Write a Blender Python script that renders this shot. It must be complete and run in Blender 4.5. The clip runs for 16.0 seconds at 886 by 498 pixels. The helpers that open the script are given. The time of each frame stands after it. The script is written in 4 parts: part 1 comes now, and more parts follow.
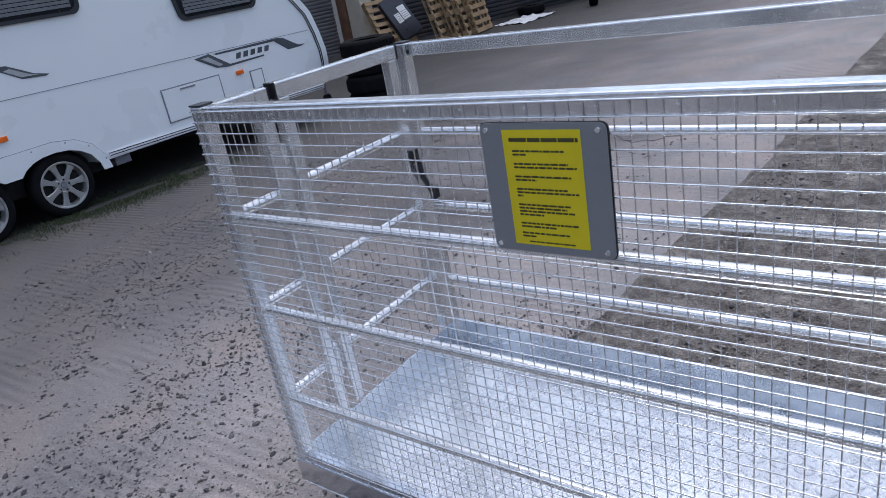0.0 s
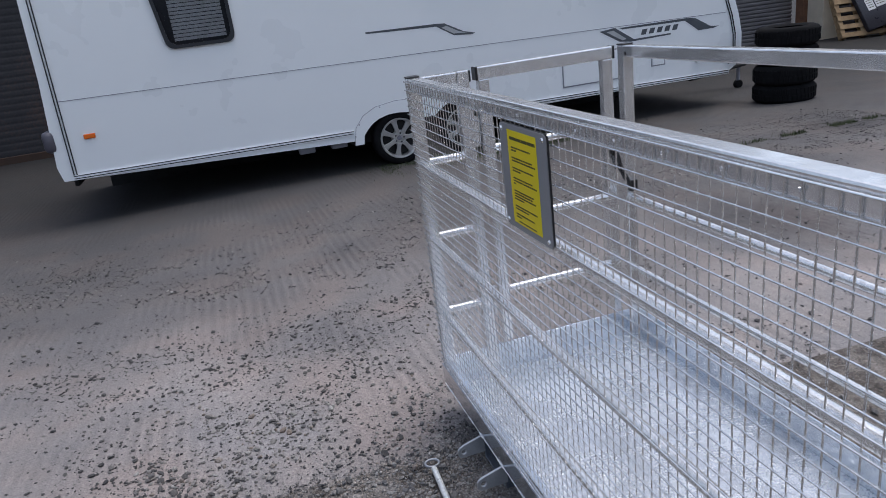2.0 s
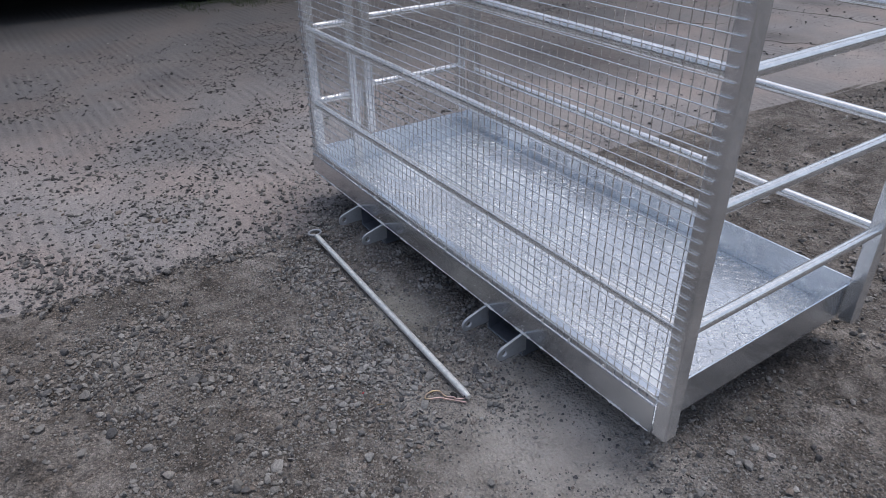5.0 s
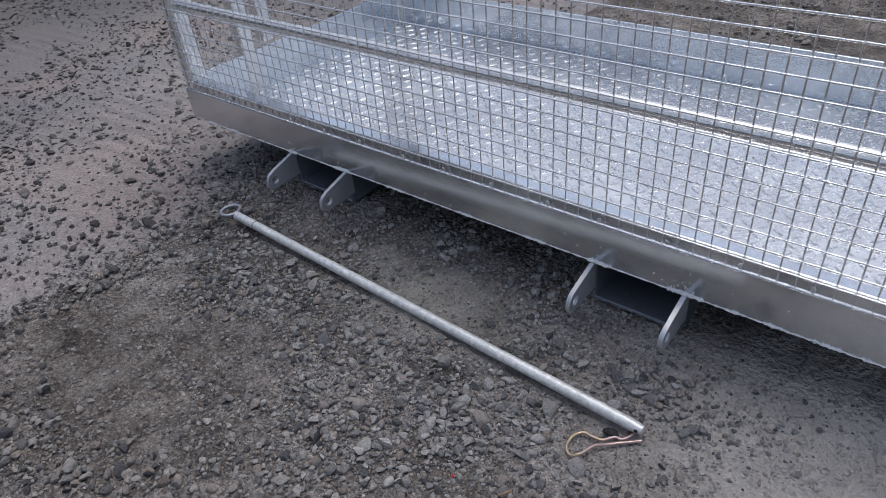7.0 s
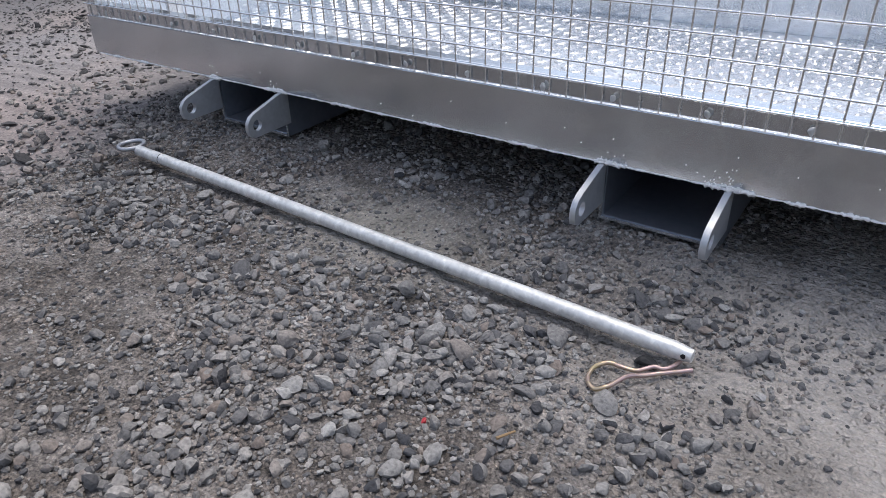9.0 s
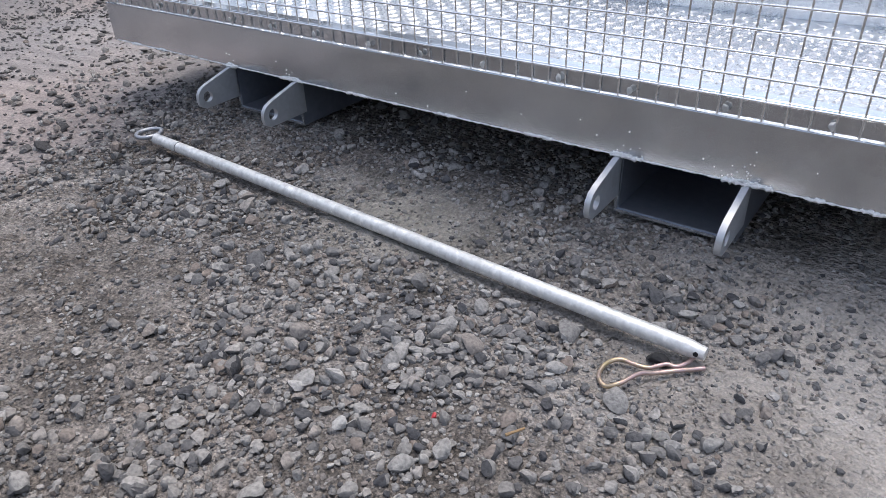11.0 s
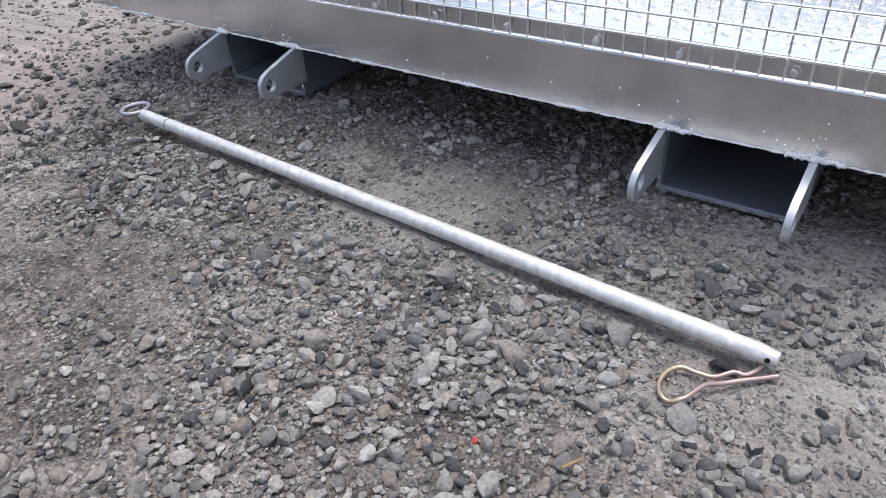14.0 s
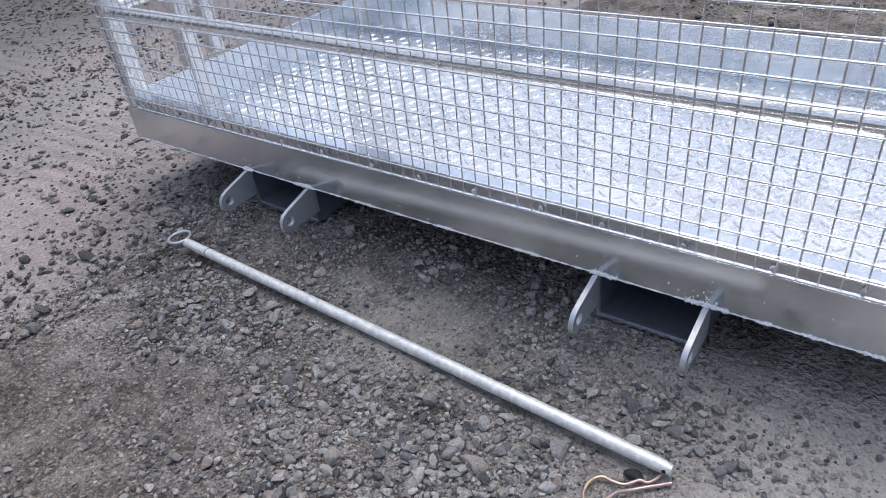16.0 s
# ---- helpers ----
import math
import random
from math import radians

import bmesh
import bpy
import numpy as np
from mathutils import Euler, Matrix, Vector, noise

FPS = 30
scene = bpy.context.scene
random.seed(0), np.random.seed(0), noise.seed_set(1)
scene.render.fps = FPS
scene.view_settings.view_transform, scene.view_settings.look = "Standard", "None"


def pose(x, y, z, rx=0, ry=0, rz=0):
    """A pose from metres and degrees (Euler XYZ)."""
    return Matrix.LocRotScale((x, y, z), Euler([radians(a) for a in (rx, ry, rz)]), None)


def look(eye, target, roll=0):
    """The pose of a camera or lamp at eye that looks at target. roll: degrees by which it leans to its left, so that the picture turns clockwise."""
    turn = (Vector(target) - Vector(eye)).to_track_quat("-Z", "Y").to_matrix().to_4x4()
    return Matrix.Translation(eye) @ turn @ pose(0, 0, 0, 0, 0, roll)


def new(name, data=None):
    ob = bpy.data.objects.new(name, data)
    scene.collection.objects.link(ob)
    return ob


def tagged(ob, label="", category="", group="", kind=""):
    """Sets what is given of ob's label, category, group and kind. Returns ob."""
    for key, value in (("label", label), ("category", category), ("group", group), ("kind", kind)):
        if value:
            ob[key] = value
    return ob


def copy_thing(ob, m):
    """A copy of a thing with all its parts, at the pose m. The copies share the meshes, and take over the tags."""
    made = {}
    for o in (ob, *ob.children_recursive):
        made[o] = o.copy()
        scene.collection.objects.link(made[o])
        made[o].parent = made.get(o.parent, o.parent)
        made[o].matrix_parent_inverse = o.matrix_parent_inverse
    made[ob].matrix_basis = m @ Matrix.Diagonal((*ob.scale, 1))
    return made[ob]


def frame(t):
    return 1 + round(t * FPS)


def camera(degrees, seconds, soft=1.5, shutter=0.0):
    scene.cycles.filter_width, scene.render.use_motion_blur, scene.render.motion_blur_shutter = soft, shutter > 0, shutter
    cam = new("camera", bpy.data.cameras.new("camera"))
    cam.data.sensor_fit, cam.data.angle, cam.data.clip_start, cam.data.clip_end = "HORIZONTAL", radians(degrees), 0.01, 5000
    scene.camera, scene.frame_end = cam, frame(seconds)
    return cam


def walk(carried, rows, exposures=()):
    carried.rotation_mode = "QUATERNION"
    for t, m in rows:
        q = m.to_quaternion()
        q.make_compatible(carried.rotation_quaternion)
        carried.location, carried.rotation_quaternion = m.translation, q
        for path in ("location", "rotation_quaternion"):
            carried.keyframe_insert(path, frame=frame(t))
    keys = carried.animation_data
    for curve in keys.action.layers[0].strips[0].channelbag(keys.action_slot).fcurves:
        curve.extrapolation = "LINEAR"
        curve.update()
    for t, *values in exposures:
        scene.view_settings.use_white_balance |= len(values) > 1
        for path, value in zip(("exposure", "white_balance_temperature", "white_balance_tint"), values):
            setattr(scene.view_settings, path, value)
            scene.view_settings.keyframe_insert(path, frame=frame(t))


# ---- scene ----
cam = camera(65.1, 16.0, 0.7)
PATH = [
    (0, (0.157, 0.27, 1.445), (-1.013, 1.704, 0.685), -10.4),
    (0.5, (0.374, 0.386, 1.437), (-1.012, 1.642, 0.729), -9.1),
    (1, (0.615, 0.471, 1.447), (-0.981, 1.457, 0.752), -7.8),
    (1.5, (0.725, 0.612, 1.44), (-0.954, 1.447, 0.746), -7.6),
    (2, (0.904, 0.675, 1.436), (-0.914, 1.181, 0.774), -7.4),
    (2.5, (0.999, 0.637, 1.432), (-0.877, 0.929, 0.803), -7.1),
    (3, (1.089, 0.504, 1.441), (-0.743, 0.893, 0.74), -6.1),
    (3.5, (1.178, 0.479, 1.41), (-0.614, 0.926, 0.643), -4.0),
    (4, (1.27, 0.45, 1.379), (-0.45, 1.069, 0.565), -0.8),
    (4.5, (1.245, 0.314, 1.349), (-0.305, 1.18, 0.43), -0.4),
    (5, (1.148, 0.201, 1.29), (-0.275, 1.164, 0.267), -0.5),
    (5.2, (1.073, 0.192, 1.28), (-0.292, 1.206, 0.227), 0.1),
    (7.3, (0.19, 0.398, 0.776), (-0.801, 1.651, -0.428), -4.9),
    (7.5, (0.149, 0.417, 0.728), (-0.774, 1.726, -0.469), -2.8),
    (8, (0.109, 0.433, 0.61), (-0.829, 1.791, -0.52), -0.1),
    (8.5, (0.147, 0.421, 0.508), (-0.806, 1.84, -0.531), -0.6),
    (9, (0.162, 0.418, 0.482), (-0.836, 1.827, -0.527), -1.7),
    (9.2, (0.168, 0.42, 0.472), (-0.846, 1.831, -0.517), -1.7),
    (11.3, (0.161, 0.432, 0.493), (-0.87, 1.773, -0.574), -2.5),
    (11.5, (0.143, 0.44, 0.487), (-0.891, 1.767, -0.595), -2.7),
    (12, (0.085, 0.479, 0.471), (-0.933, 1.76, -0.679), -2.4),
    (12.5, (0.07, 0.496, 0.461), (-0.894, 1.796, -0.715), -2.6),
    (13, (0.074, 0.492, 0.468), (-0.878, 1.797, -0.711), -2.7),
    (13.5, (0.069, 0.496, 0.472), (-0.903, 1.78, -0.713), -3.6),
    (14, (0.076, 0.491, 0.48), (-0.906, 1.789, -0.681), -3.7),
    (14.5, (0.081, 0.492, 0.489), (-0.896, 1.806, -0.659), -3.3),
    (15, (0.093, 0.488, 0.517), (-0.881, 1.812, -0.622), -2.9),
    (15.5, (0.131, 0.462, 0.581), (-0.855, 1.803, -0.528), -3.0),
    (16, (0.186, 0.452, 0.751), (-0.846, 1.74, -0.379), -6.7),
]
EXPOSURES = [(0.0, 0.46, 5870, 10), (1.0, 0.52, 6200, 10), (1.5, 0.46, 6230, 10), (3.0, 0.48, 6320, 10), (4.0, 0.40, 6290, 10), (5.0, 0.22, 6300, 10), (7.5, 0.15, 6310, 10), (8.0, 0.36, 6370, 10), (8.5, 0.57, 6440, 10), (9.0, 0.70, 6470, 10), (11.5, 0.92, 6550, 10), (12.5, 1.00, 6700, 10), (13.0, 1.06, 6690, 10), (14.5, 1.14, 6610, 10), (15.5, 1.04, 6490, 10), (16.0, 0.76, 6310, 10)]
walk(cam, [(t, look(eye, target, roll)) for t, eye, target, roll in PATH], EXPOSURES)

# ---- world and sun ----
world = bpy.data.worlds.new("world")
scene.world = world
world.use_nodes = True
wn, wl = world.node_tree.nodes, world.node_tree.links
sky = wn.new("ShaderNodeTexSky")
sky.sky_type = "NISHITA"
sky.sun_disc = False
sky.sun_elevation = radians(75)
sky.sun_rotation = radians(-11)
sky.dust_density = 3.0
sky.air_density = 1.0
haze = wn.new("ShaderNodeHueSaturation")
haze.inputs["Saturation"].default_value = 0.68
wl.new(sky.outputs[0], haze.inputs["Color"])
wl.new(haze.outputs[0], wn["Background"].inputs["Color"])
wn["Background"].inputs["Strength"].default_value = 0.15
sun_data = bpy.data.lights.new("sun", "SUN")
sun_data.energy, sun_data.angle, sun_data.color = 1.12, radians(28), (1.0, 0.965, 0.92)
sun = new("sun", sun_data)
sun.matrix_world = look((-0.51, 2.63, 10.0), (0, 0, 0))


# ---- materials ----
def ramp_node(nodes, stops):
    r = nodes.new("ShaderNodeValToRGB")
    while len(r.color_ramp.elements) < len(stops):
        r.color_ramp.elements.new(0.5)
    for e, (p, c) in zip(r.color_ramp.elements, stops):
        e.position, e.color = p, (*c, 1)
    return r


def surface(name, stops, scale=8.0, fine=90.0, rough=(0.5, 0.7), metal=0.0, bump=0.1, dist=0.002, detail=4, spread=0.35, coat=0.0, spec=0.5, speck=0.0, mottle=1.0):
    """A two-scale noise material in world metres: colours along a ramp, roughness that varies, fine relief."""
    m = bpy.data.materials.new(name)
    m.use_nodes = True
    n, l = m.node_tree.nodes, m.node_tree.links
    b = n["Principled BSDF"]
    geo = n.new("ShaderNodeNewGeometry")
    big, small = n.new("ShaderNodeTexNoise"), n.new("ShaderNodeTexNoise")
    big.inputs["Scale"].default_value, big.inputs["Detail"].default_value = scale, detail
    small.inputs["Scale"].default_value, small.inputs["Detail"].default_value = fine, 3
    for t in (big, small):
        l.new(geo.outputs["Position"], t.inputs["Vector"])
    mix = n.new("ShaderNodeMix")
    mix.inputs["Factor"].default_value = spread
    l.new(big.outputs["Fac"], mix.inputs["A"])
    l.new(small.outputs["Fac"], mix.inputs["B"])
    r = ramp_node(n, stops)
    l.new(mix.outputs["Result"], r.inputs["Fac"])
    colour = r.outputs["Color"]
    if speck:  # dark and light grains
        grain = n.new("ShaderNodeTexNoise")
        grain.inputs["Scale"].default_value, grain.inputs["Detail"].default_value = speck, 2
        l.new(geo.outputs["Position"], grain.inputs["Vector"])
        gr = ramp_node(n, [(0.34, (0.42, 0.42, 0.44)), (0.48, (0.95, 0.95, 0.95)), (0.58, (1.0, 1.0, 1.0)), (0.68, (1.55, 1.52, 1.48))])
        l.new(grain.outputs["Fac"], gr.inputs["Fac"])
        mul = n.new("ShaderNodeMix")
        mul.data_type, mul.blend_type = "RGBA", "MULTIPLY"
        mul.inputs["Factor"].default_value = mottle
        l.new(colour, mul.inputs["A"])
        l.new(gr.outputs["Color"], mul.inputs["B"])
        colour = mul.outputs["Result"]
    l.new(colour, b.inputs["Base Color"])
    mr = n.new("ShaderNodeMapRange")
    mr.inputs["From Min"].default_value, mr.inputs["From Max"].default_value = 0.3, 0.7
    mr.inputs["To Min"].default_value, mr.inputs["To Max"].default_value = rough
    l.new(mix.outputs["Result"], mr.inputs["Value"])
    l.new(mr.outputs["Result"], b.inputs["Roughness"])
    b.inputs["Metallic"].default_value = metal
    b.inputs["Coat Weight"].default_value = coat
    b.inputs["Specular IOR Level"].default_value = spec
    if bump:
        bp = n.new("ShaderNodeBump")
        bp.inputs["Strength"].default_value, bp.inputs["Distance"].default_value = bump, dist
        l.new(small.outputs["Fac"], bp.inputs["Height"])
        l.new(bp.outputs["Normal"], b.inputs["Normal"])
    return m


def plain(name, c, rough=0.5, metal=0.0, k=0.15, **kw):
    lo, hi = tuple(v * (1 - k) for v in c), tuple(min(1, v * (1 + k)) for v in c)
    return surface(name, [(0.3, lo), (0.7, hi)], rough=(rough * 0.85, min(1, rough * 1.15)), metal=metal, **kw)


def galvanised(name, c, rough, spangle=60.0, tint=0.16, metal=0.9, speck=0.0, mottle=1.0):
    """Zinc: crystal spangle, cloudy patches, small relief."""
    m = plain(name, c, rough, metal, 0.14, scale=5.0, fine=140.0, bump=0.05, dist=0.0008, speck=speck, mottle=mottle)
    n, l = m.node_tree.nodes, m.node_tree.links
    b = n["Principled BSDF"]
    v = n.new("ShaderNodeTexVoronoi")
    v.inputs["Scale"].default_value = spangle
    geo = n.new("ShaderNodeNewGeometry")
    l.new(geo.outputs["Position"], v.inputs["Vector"])
    old = b.inputs["Base Color"].links[0].from_socket
    mx = n.new("ShaderNodeMix")
    mx.data_type, mx.blend_type = "RGBA", "MULTIPLY"
    mx.inputs["Factor"].default_value = 1.0
    r = ramp_node(n, [(0.0, (1 - tint,) * 3), (1.0, (1.0,) * 3)])
    l.new(v.outputs["Color"], r.inputs["Fac"])
    l.new(old, mx.inputs["A"])
    l.new(r.outputs["Color"], mx.inputs["B"])
    l.new(mx.outputs["Result"], b.inputs["Base Color"])
    return m


ZINC = galvanised("galvanised_steel", (0.86, 0.86, 0.86), 0.20, metal=0.76)
ZINC_PLATE = galvanised("galvanised_sheet", (0.74, 0.79, 0.85), 0.20, 30.0, 0.08, 0.92)
ZINC_SKIRT = galvanised("galvanised_skirt", (0.66, 0.69, 0.73), 0.16, 22.0, 0.10, 0.95)
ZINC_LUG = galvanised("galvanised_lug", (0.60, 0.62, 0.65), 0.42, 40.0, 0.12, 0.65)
ZINC_DECK = galvanised("galvanised_tread", (0.72, 0.73, 0.745), 0.27, 45.0, 0.14, 0.85)
ZINC_BAR = galvanised("galvanised_bar", (0.80, 0.80, 0.785), 0.44, 24.0, 0.05, 0.42, 110, 0.28)
ZINC_WIRE = galvanised("galvanised_wire", (0.90, 0.90, 0.90), 0.16, 90.0, 0.06, 0.88)
WELD = plain("weld_bead", (0.92, 0.92, 0.90), 0.45, 0.1, 0.15, fine=300, bump=0.6, dist=0.003)
TACK = plain("tack_weld", (0.62, 0.62, 0.61), 0.5, 0.35, 0.3, scale=60, fine=400, bump=0.5, dist=0.002)
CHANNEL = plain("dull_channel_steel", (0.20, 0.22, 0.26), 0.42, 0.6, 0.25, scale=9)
STEEL = plain("dull_steel", (0.42, 0.43, 0.46), 0.4, 0.7, 0.3, fine=200)
BLACK = plain("black_plastic", (0.014, 0.014, 0.016), 0.30, fine=200)
RUBBER = plain("tyre_rubber", (0.011, 0.011, 0.012), 0.95, spec=0.06, k=0.35, fine=120, bump=0.2)
ALLOY = plain("alloy_wheel", (0.50, 0.50, 0.50), 0.33, 0.65, fine=80)
DARK = plain("underbody_black", (0.012, 0.012, 0.013), 0.8)
GREYPLATE = plain("grey_plastic_plate", (0.27, 0.27, 0.275), 0.5, k=0.06, fine=200, bump=0.03)
YELLOW = plain("yellow_sheet", (0.90, 0.71, 0.008), 0.45, k=0.05, fine=60, bump=0.0)
INK = plain("black_ink", (0.075, 0.065, 0.02), 0.6)
WHITE = surface("caravan_white", [(0.3, (0.84, 0.865, 0.875)), (0.7, (0.87, 0.89, 0.90))], scale=0.5, fine=2.5, rough=(0.22, 0.36), bump=0.02, dist=0.004)
TRIM = plain("trim_black", (0.02, 0.022, 0.028), 0.35)
DECAL = plain("decal_grey", (0.075, 0.085, 0.10), 0.35, k=0.3, scale=3)
SILVER = plain("decal_silver", (0.42, 0.43, 0.44), 0.35)
AMBER = plain("amber_lens", (0.85, 0.16, 0.01), 0.25)
BUMPER = plain("dark_moulding", (0.085, 0.08, 0.10), 0.45)
GREYCAP = plain("grey_moulding", (0.24, 0.24, 0.28), 0.5)
BLIND = plain("pleated_blind", (0.55, 0.57, 0.59), 0.7)
CLAD = surface("dark_cladding", [(0.30, (0.026, 0.025, 0.028)), (0.52, (0.044, 0.042, 0.045)), (0.66, (0.085, 0.056, 0.048))], scale=0.7, fine=25, rough=(0.65, 0.85), spec=0.3, bump=0.1)
SHUT = plain("shutter_grey", (0.125, 0.118, 0.122), 0.55, k=0.2, scale=1.5)
RUST = surface("rusty_steel", [(0.3, (0.10, 0.045, 0.025)), (0.7, (0.22, 0.11, 0.06))], scale=6, rough=(0.7, 0.9))
PLINTH = surface("brown_base_course", [(0.3, (0.035, 0.022, 0.016)), (0.7, (0.075, 0.042, 0.028))], scale=3, rough=(0.8, 0.95))
RENDER_ = surface("pale_render", [(0.3, (0.50, 0.43, 0.33)), (0.7, (0.62, 0.54, 0.43))], scale=4, rough=(0.7, 0.9))
WOOD = surface("pallet_wood", [(0.25, (0.15, 0.09, 0.045)), (0.5, (0.30, 0.20, 0.105)), (0.8, (0.44, 0.32, 0.18))], scale=7, fine=60, rough=(0.65, 0.9), bump=0.2)
PAPER = plain("white_paper", (0.75, 0.75, 0.75), 0.6)
FILM = plain("black_wrap", (0.02, 0.02, 0.028), 0.3, fine=20, bump=0.4, dist=0.01)
SHEET = plain("white_polythene", (0.5, 0.5, 0.53), 0.4, fine=15, bump=0.3, dist=0.01)
BRASS = surface("zinc_yellow_wire", [(0.36, (0.58, 0.48, 0.24)), (0.45, (0.55, 0.42, 0.33)), (0.56, (0.55, 0.40, 0.40))], scale=18, fine=80, rough=(0.3, 0.45), metal=0.8, bump=0.0)
RED = plain("red_chip", (0.45, 0.03, 0.04), 0.5)
DIRT = plain("joint_soil", (0.035, 0.032, 0.026), 0.95, k=0.4, bump=0.5)
LUMP = plain("black_lump", (0.02, 0.02, 0.022), 0.8, bump=0.4)
GRASS = surface("grass_blade", [(0.3, (0.022, 0.034, 0.010)), (0.7, (0.05, 0.068, 0.022))], scale=5, rough=(0.6, 0.8))

GLASS = bpy.data.materials.new("tinted_acrylic")
GLASS.use_nodes = True
gb = GLASS.node_tree.nodes["Principled BSDF"]
gb.inputs["Base Color"].default_value = (0.55, 0.56, 0.58, 1)
gb.inputs["Transmission Weight"].default_value = 1.0
gb.inputs["Roughness"].default_value = 0.03
gb.inputs["IOR"].default_value = 1.3

def blot_of(n, l, geo, centre, size, lo, hi, inside, outside):
    """A ragged oval patch on the ground: one value inside, another outside."""
    mp, ln, wob, ad, mr = n.new("ShaderNodeMapping"), n.new("ShaderNodeVectorMath"), n.new("ShaderNodeTexNoise"), n.new("ShaderNodeMath"), n.new("ShaderNodeMapRange")
    mp.vector_type = "TEXTURE"
    mp.inputs["Location"].default_value = (*centre, 0)
    mp.inputs["Scale"].default_value = (*size, 50)
    ln.operation = "LENGTH"
    wob.inputs["Scale"].default_value, wob.inputs["Detail"].default_value = 6, 7
    ad.operation = "MULTIPLY_ADD"
    ad.inputs[1].default_value = 0.7
    l.new(geo.outputs["Position"], mp.inputs["Vector"])
    l.new(mp.outputs[0], ln.inputs[0])
    l.new(geo.outputs["Position"], wob.inputs["Vector"])
    l.new(wob.outputs["Fac"], ad.inputs[0])
    l.new(ln.outputs["Value"], ad.inputs[2])
    mr.inputs["From Min"].default_value, mr.inputs["From Max"].default_value = lo + 0.35, hi + 0.35
    mr.inputs["To Min"].default_value, mr.inputs["To Max"].default_value = inside, outside
    l.new(ad.outputs[0], mr.inputs["Value"])
    return mr.outputs[0]


def dusty(n, l, geo, colour):
    """Clean dusty stones before the cage, dirtier brown ones all round."""
    k = blot_of(n, l, geo, (-0.40, 1.16), (1.70, 0.70), 0.35, 0.95, 1.0, 0.0)
    r = ramp_node(n, [(0.0, (0.76, 0.74, 0.725)), (1.0, (1.0, 1.0, 1.0))])
    l.new(k, r.inputs["Fac"])
    mx = n.new("ShaderNodeMix")
    mx.data_type, mx.blend_type = "RGBA", "MULTIPLY"
    mx.inputs["Factor"].default_value = 1.0
    l.new(colour, mx.inputs["A"])
    l.new(r.outputs["Color"], mx.inputs["B"])
    return mx.outputs["Result"]


def gravel_bed():
    """Trodden fines with pale dust, stones pressed in flush, grit."""
    m = surface("gravel_bed", [(0.30, (0.070, 0.062, 0.057)), (0.42, (0.144, 0.131, 0.122)), (0.54, (0.244, 0.224, 0.211)), (0.66, (0.418, 0.391, 0.371))],
                scale=4.2, fine=120, rough=(0.85, 0.97), bump=1.0, dist=0.013, detail=9, spread=0.42, speck=330)
    n, l = m.node_tree.nodes, m.node_tree.links
    b = n["Principled BSDF"]
    geo, warp = n.new("ShaderNodeNewGeometry"), n.new("ShaderNodeTexNoise")
    warp.inputs["Scale"].default_value = 40
    add = n.new("ShaderNodeVectorMath")
    add.operation = "MULTIPLY_ADD"
    add.inputs[1].default_value = (0.014, 0.014, 0.0)
    l.new(geo.outputs["Position"], warp.inputs["Vector"])
    l.new(warp.outputs["Color"], add.inputs[0])
    l.new(geo.outputs["Position"], add.inputs[2])
    colour, normal = b.inputs["Base Color"].links[0].from_socket, b.inputs["Normal"].links[0].from_socket
    for scale, amount, height, lo in ((52, 0.9, 0.006, 0.50), (125, 1.0, 0.004, 0.42)):
        v, tone, mask, dome = n.new("ShaderNodeTexVoronoi"), None, n.new("ShaderNodeTexNoise"), None
        v.inputs["Scale"].default_value = scale
        l.new(add.outputs[0], v.inputs["Vector"])
        mask.inputs["Scale"].default_value, mask.inputs["Detail"].default_value = scale * 0.13, 4
        l.new(geo.outputs["Position"], mask.inputs["Vector"])
        keep = n.new("ShaderNodeMapRange")
        keep.inputs["From Min"].default_value, keep.inputs["From Max"].default_value = lo, lo + 0.12
        keep.inputs["To Max"].default_value = amount
        l.new(mask.outputs["Fac"], keep.inputs["Value"])
        tone = ramp_node(n, [(0.0, (0.55, 0.55, 0.57)), (0.5, (0.95, 0.94, 0.93)), (1.0, (1.35, 1.31, 1.27))])
        l.new(v.outputs["Color"], tone.inputs["Fac"])
        edge = ramp_node(n, [(0.25, (1.0, 1.0, 1.0)), (0.62, (0.62, 0.60, 0.58))])
        l.new(v.outputs["Distance"], edge.inputs["Fac"])
        for r_ in (tone, edge):
            mul = n.new("ShaderNodeMix")
            mul.data_type, mul.blend_type = "RGBA", "MULTIPLY"
            l.new(keep.outputs[0], mul.inputs["Factor"])
            l.new(colour, mul.inputs["A"])
            l.new(r_.outputs["Color"], mul.inputs["B"])
            colour = mul.outputs["Result"]
        bp = n.new("ShaderNodeBump")
        bp.invert = True
        bp.inputs["Distance"].default_value = height
        l.new(keep.outputs[0], bp.inputs["Strength"])
        l.new(v.outputs["Distance"], bp.inputs["Height"])
        l.new(normal, bp.inputs["Normal"])
        normal = bp.outputs["Normal"]
    # pale cement dust spilt by the bar end
    pale = n.new("ShaderNodeMix")
    pale.data_type = "RGBA"
    pale.inputs["B"].default_value = (0.58, 0.54, 0.50, 1)
    l.new(blot_of(n, l, geo, (0.28, 1.09), (0.46, 0.30), 0.3, 1.2, 0.60, 0.0), pale.inputs["Factor"])
    l.new(colour, pale.inputs["A"])
    more = n.new("ShaderNodeMix")
    more.data_type = "RGBA"
    more.inputs["B"].default_value = (0.50, 0.48, 0.43, 1)
    l.new(blot_of(n, l, geo, (-0.42, 1.08), (0.22, 0.12), 0.2, 1.2, 0.5, 0.0), more.inputs["Factor"])
    l.new(pale.outputs["Result"], more.inputs["A"])
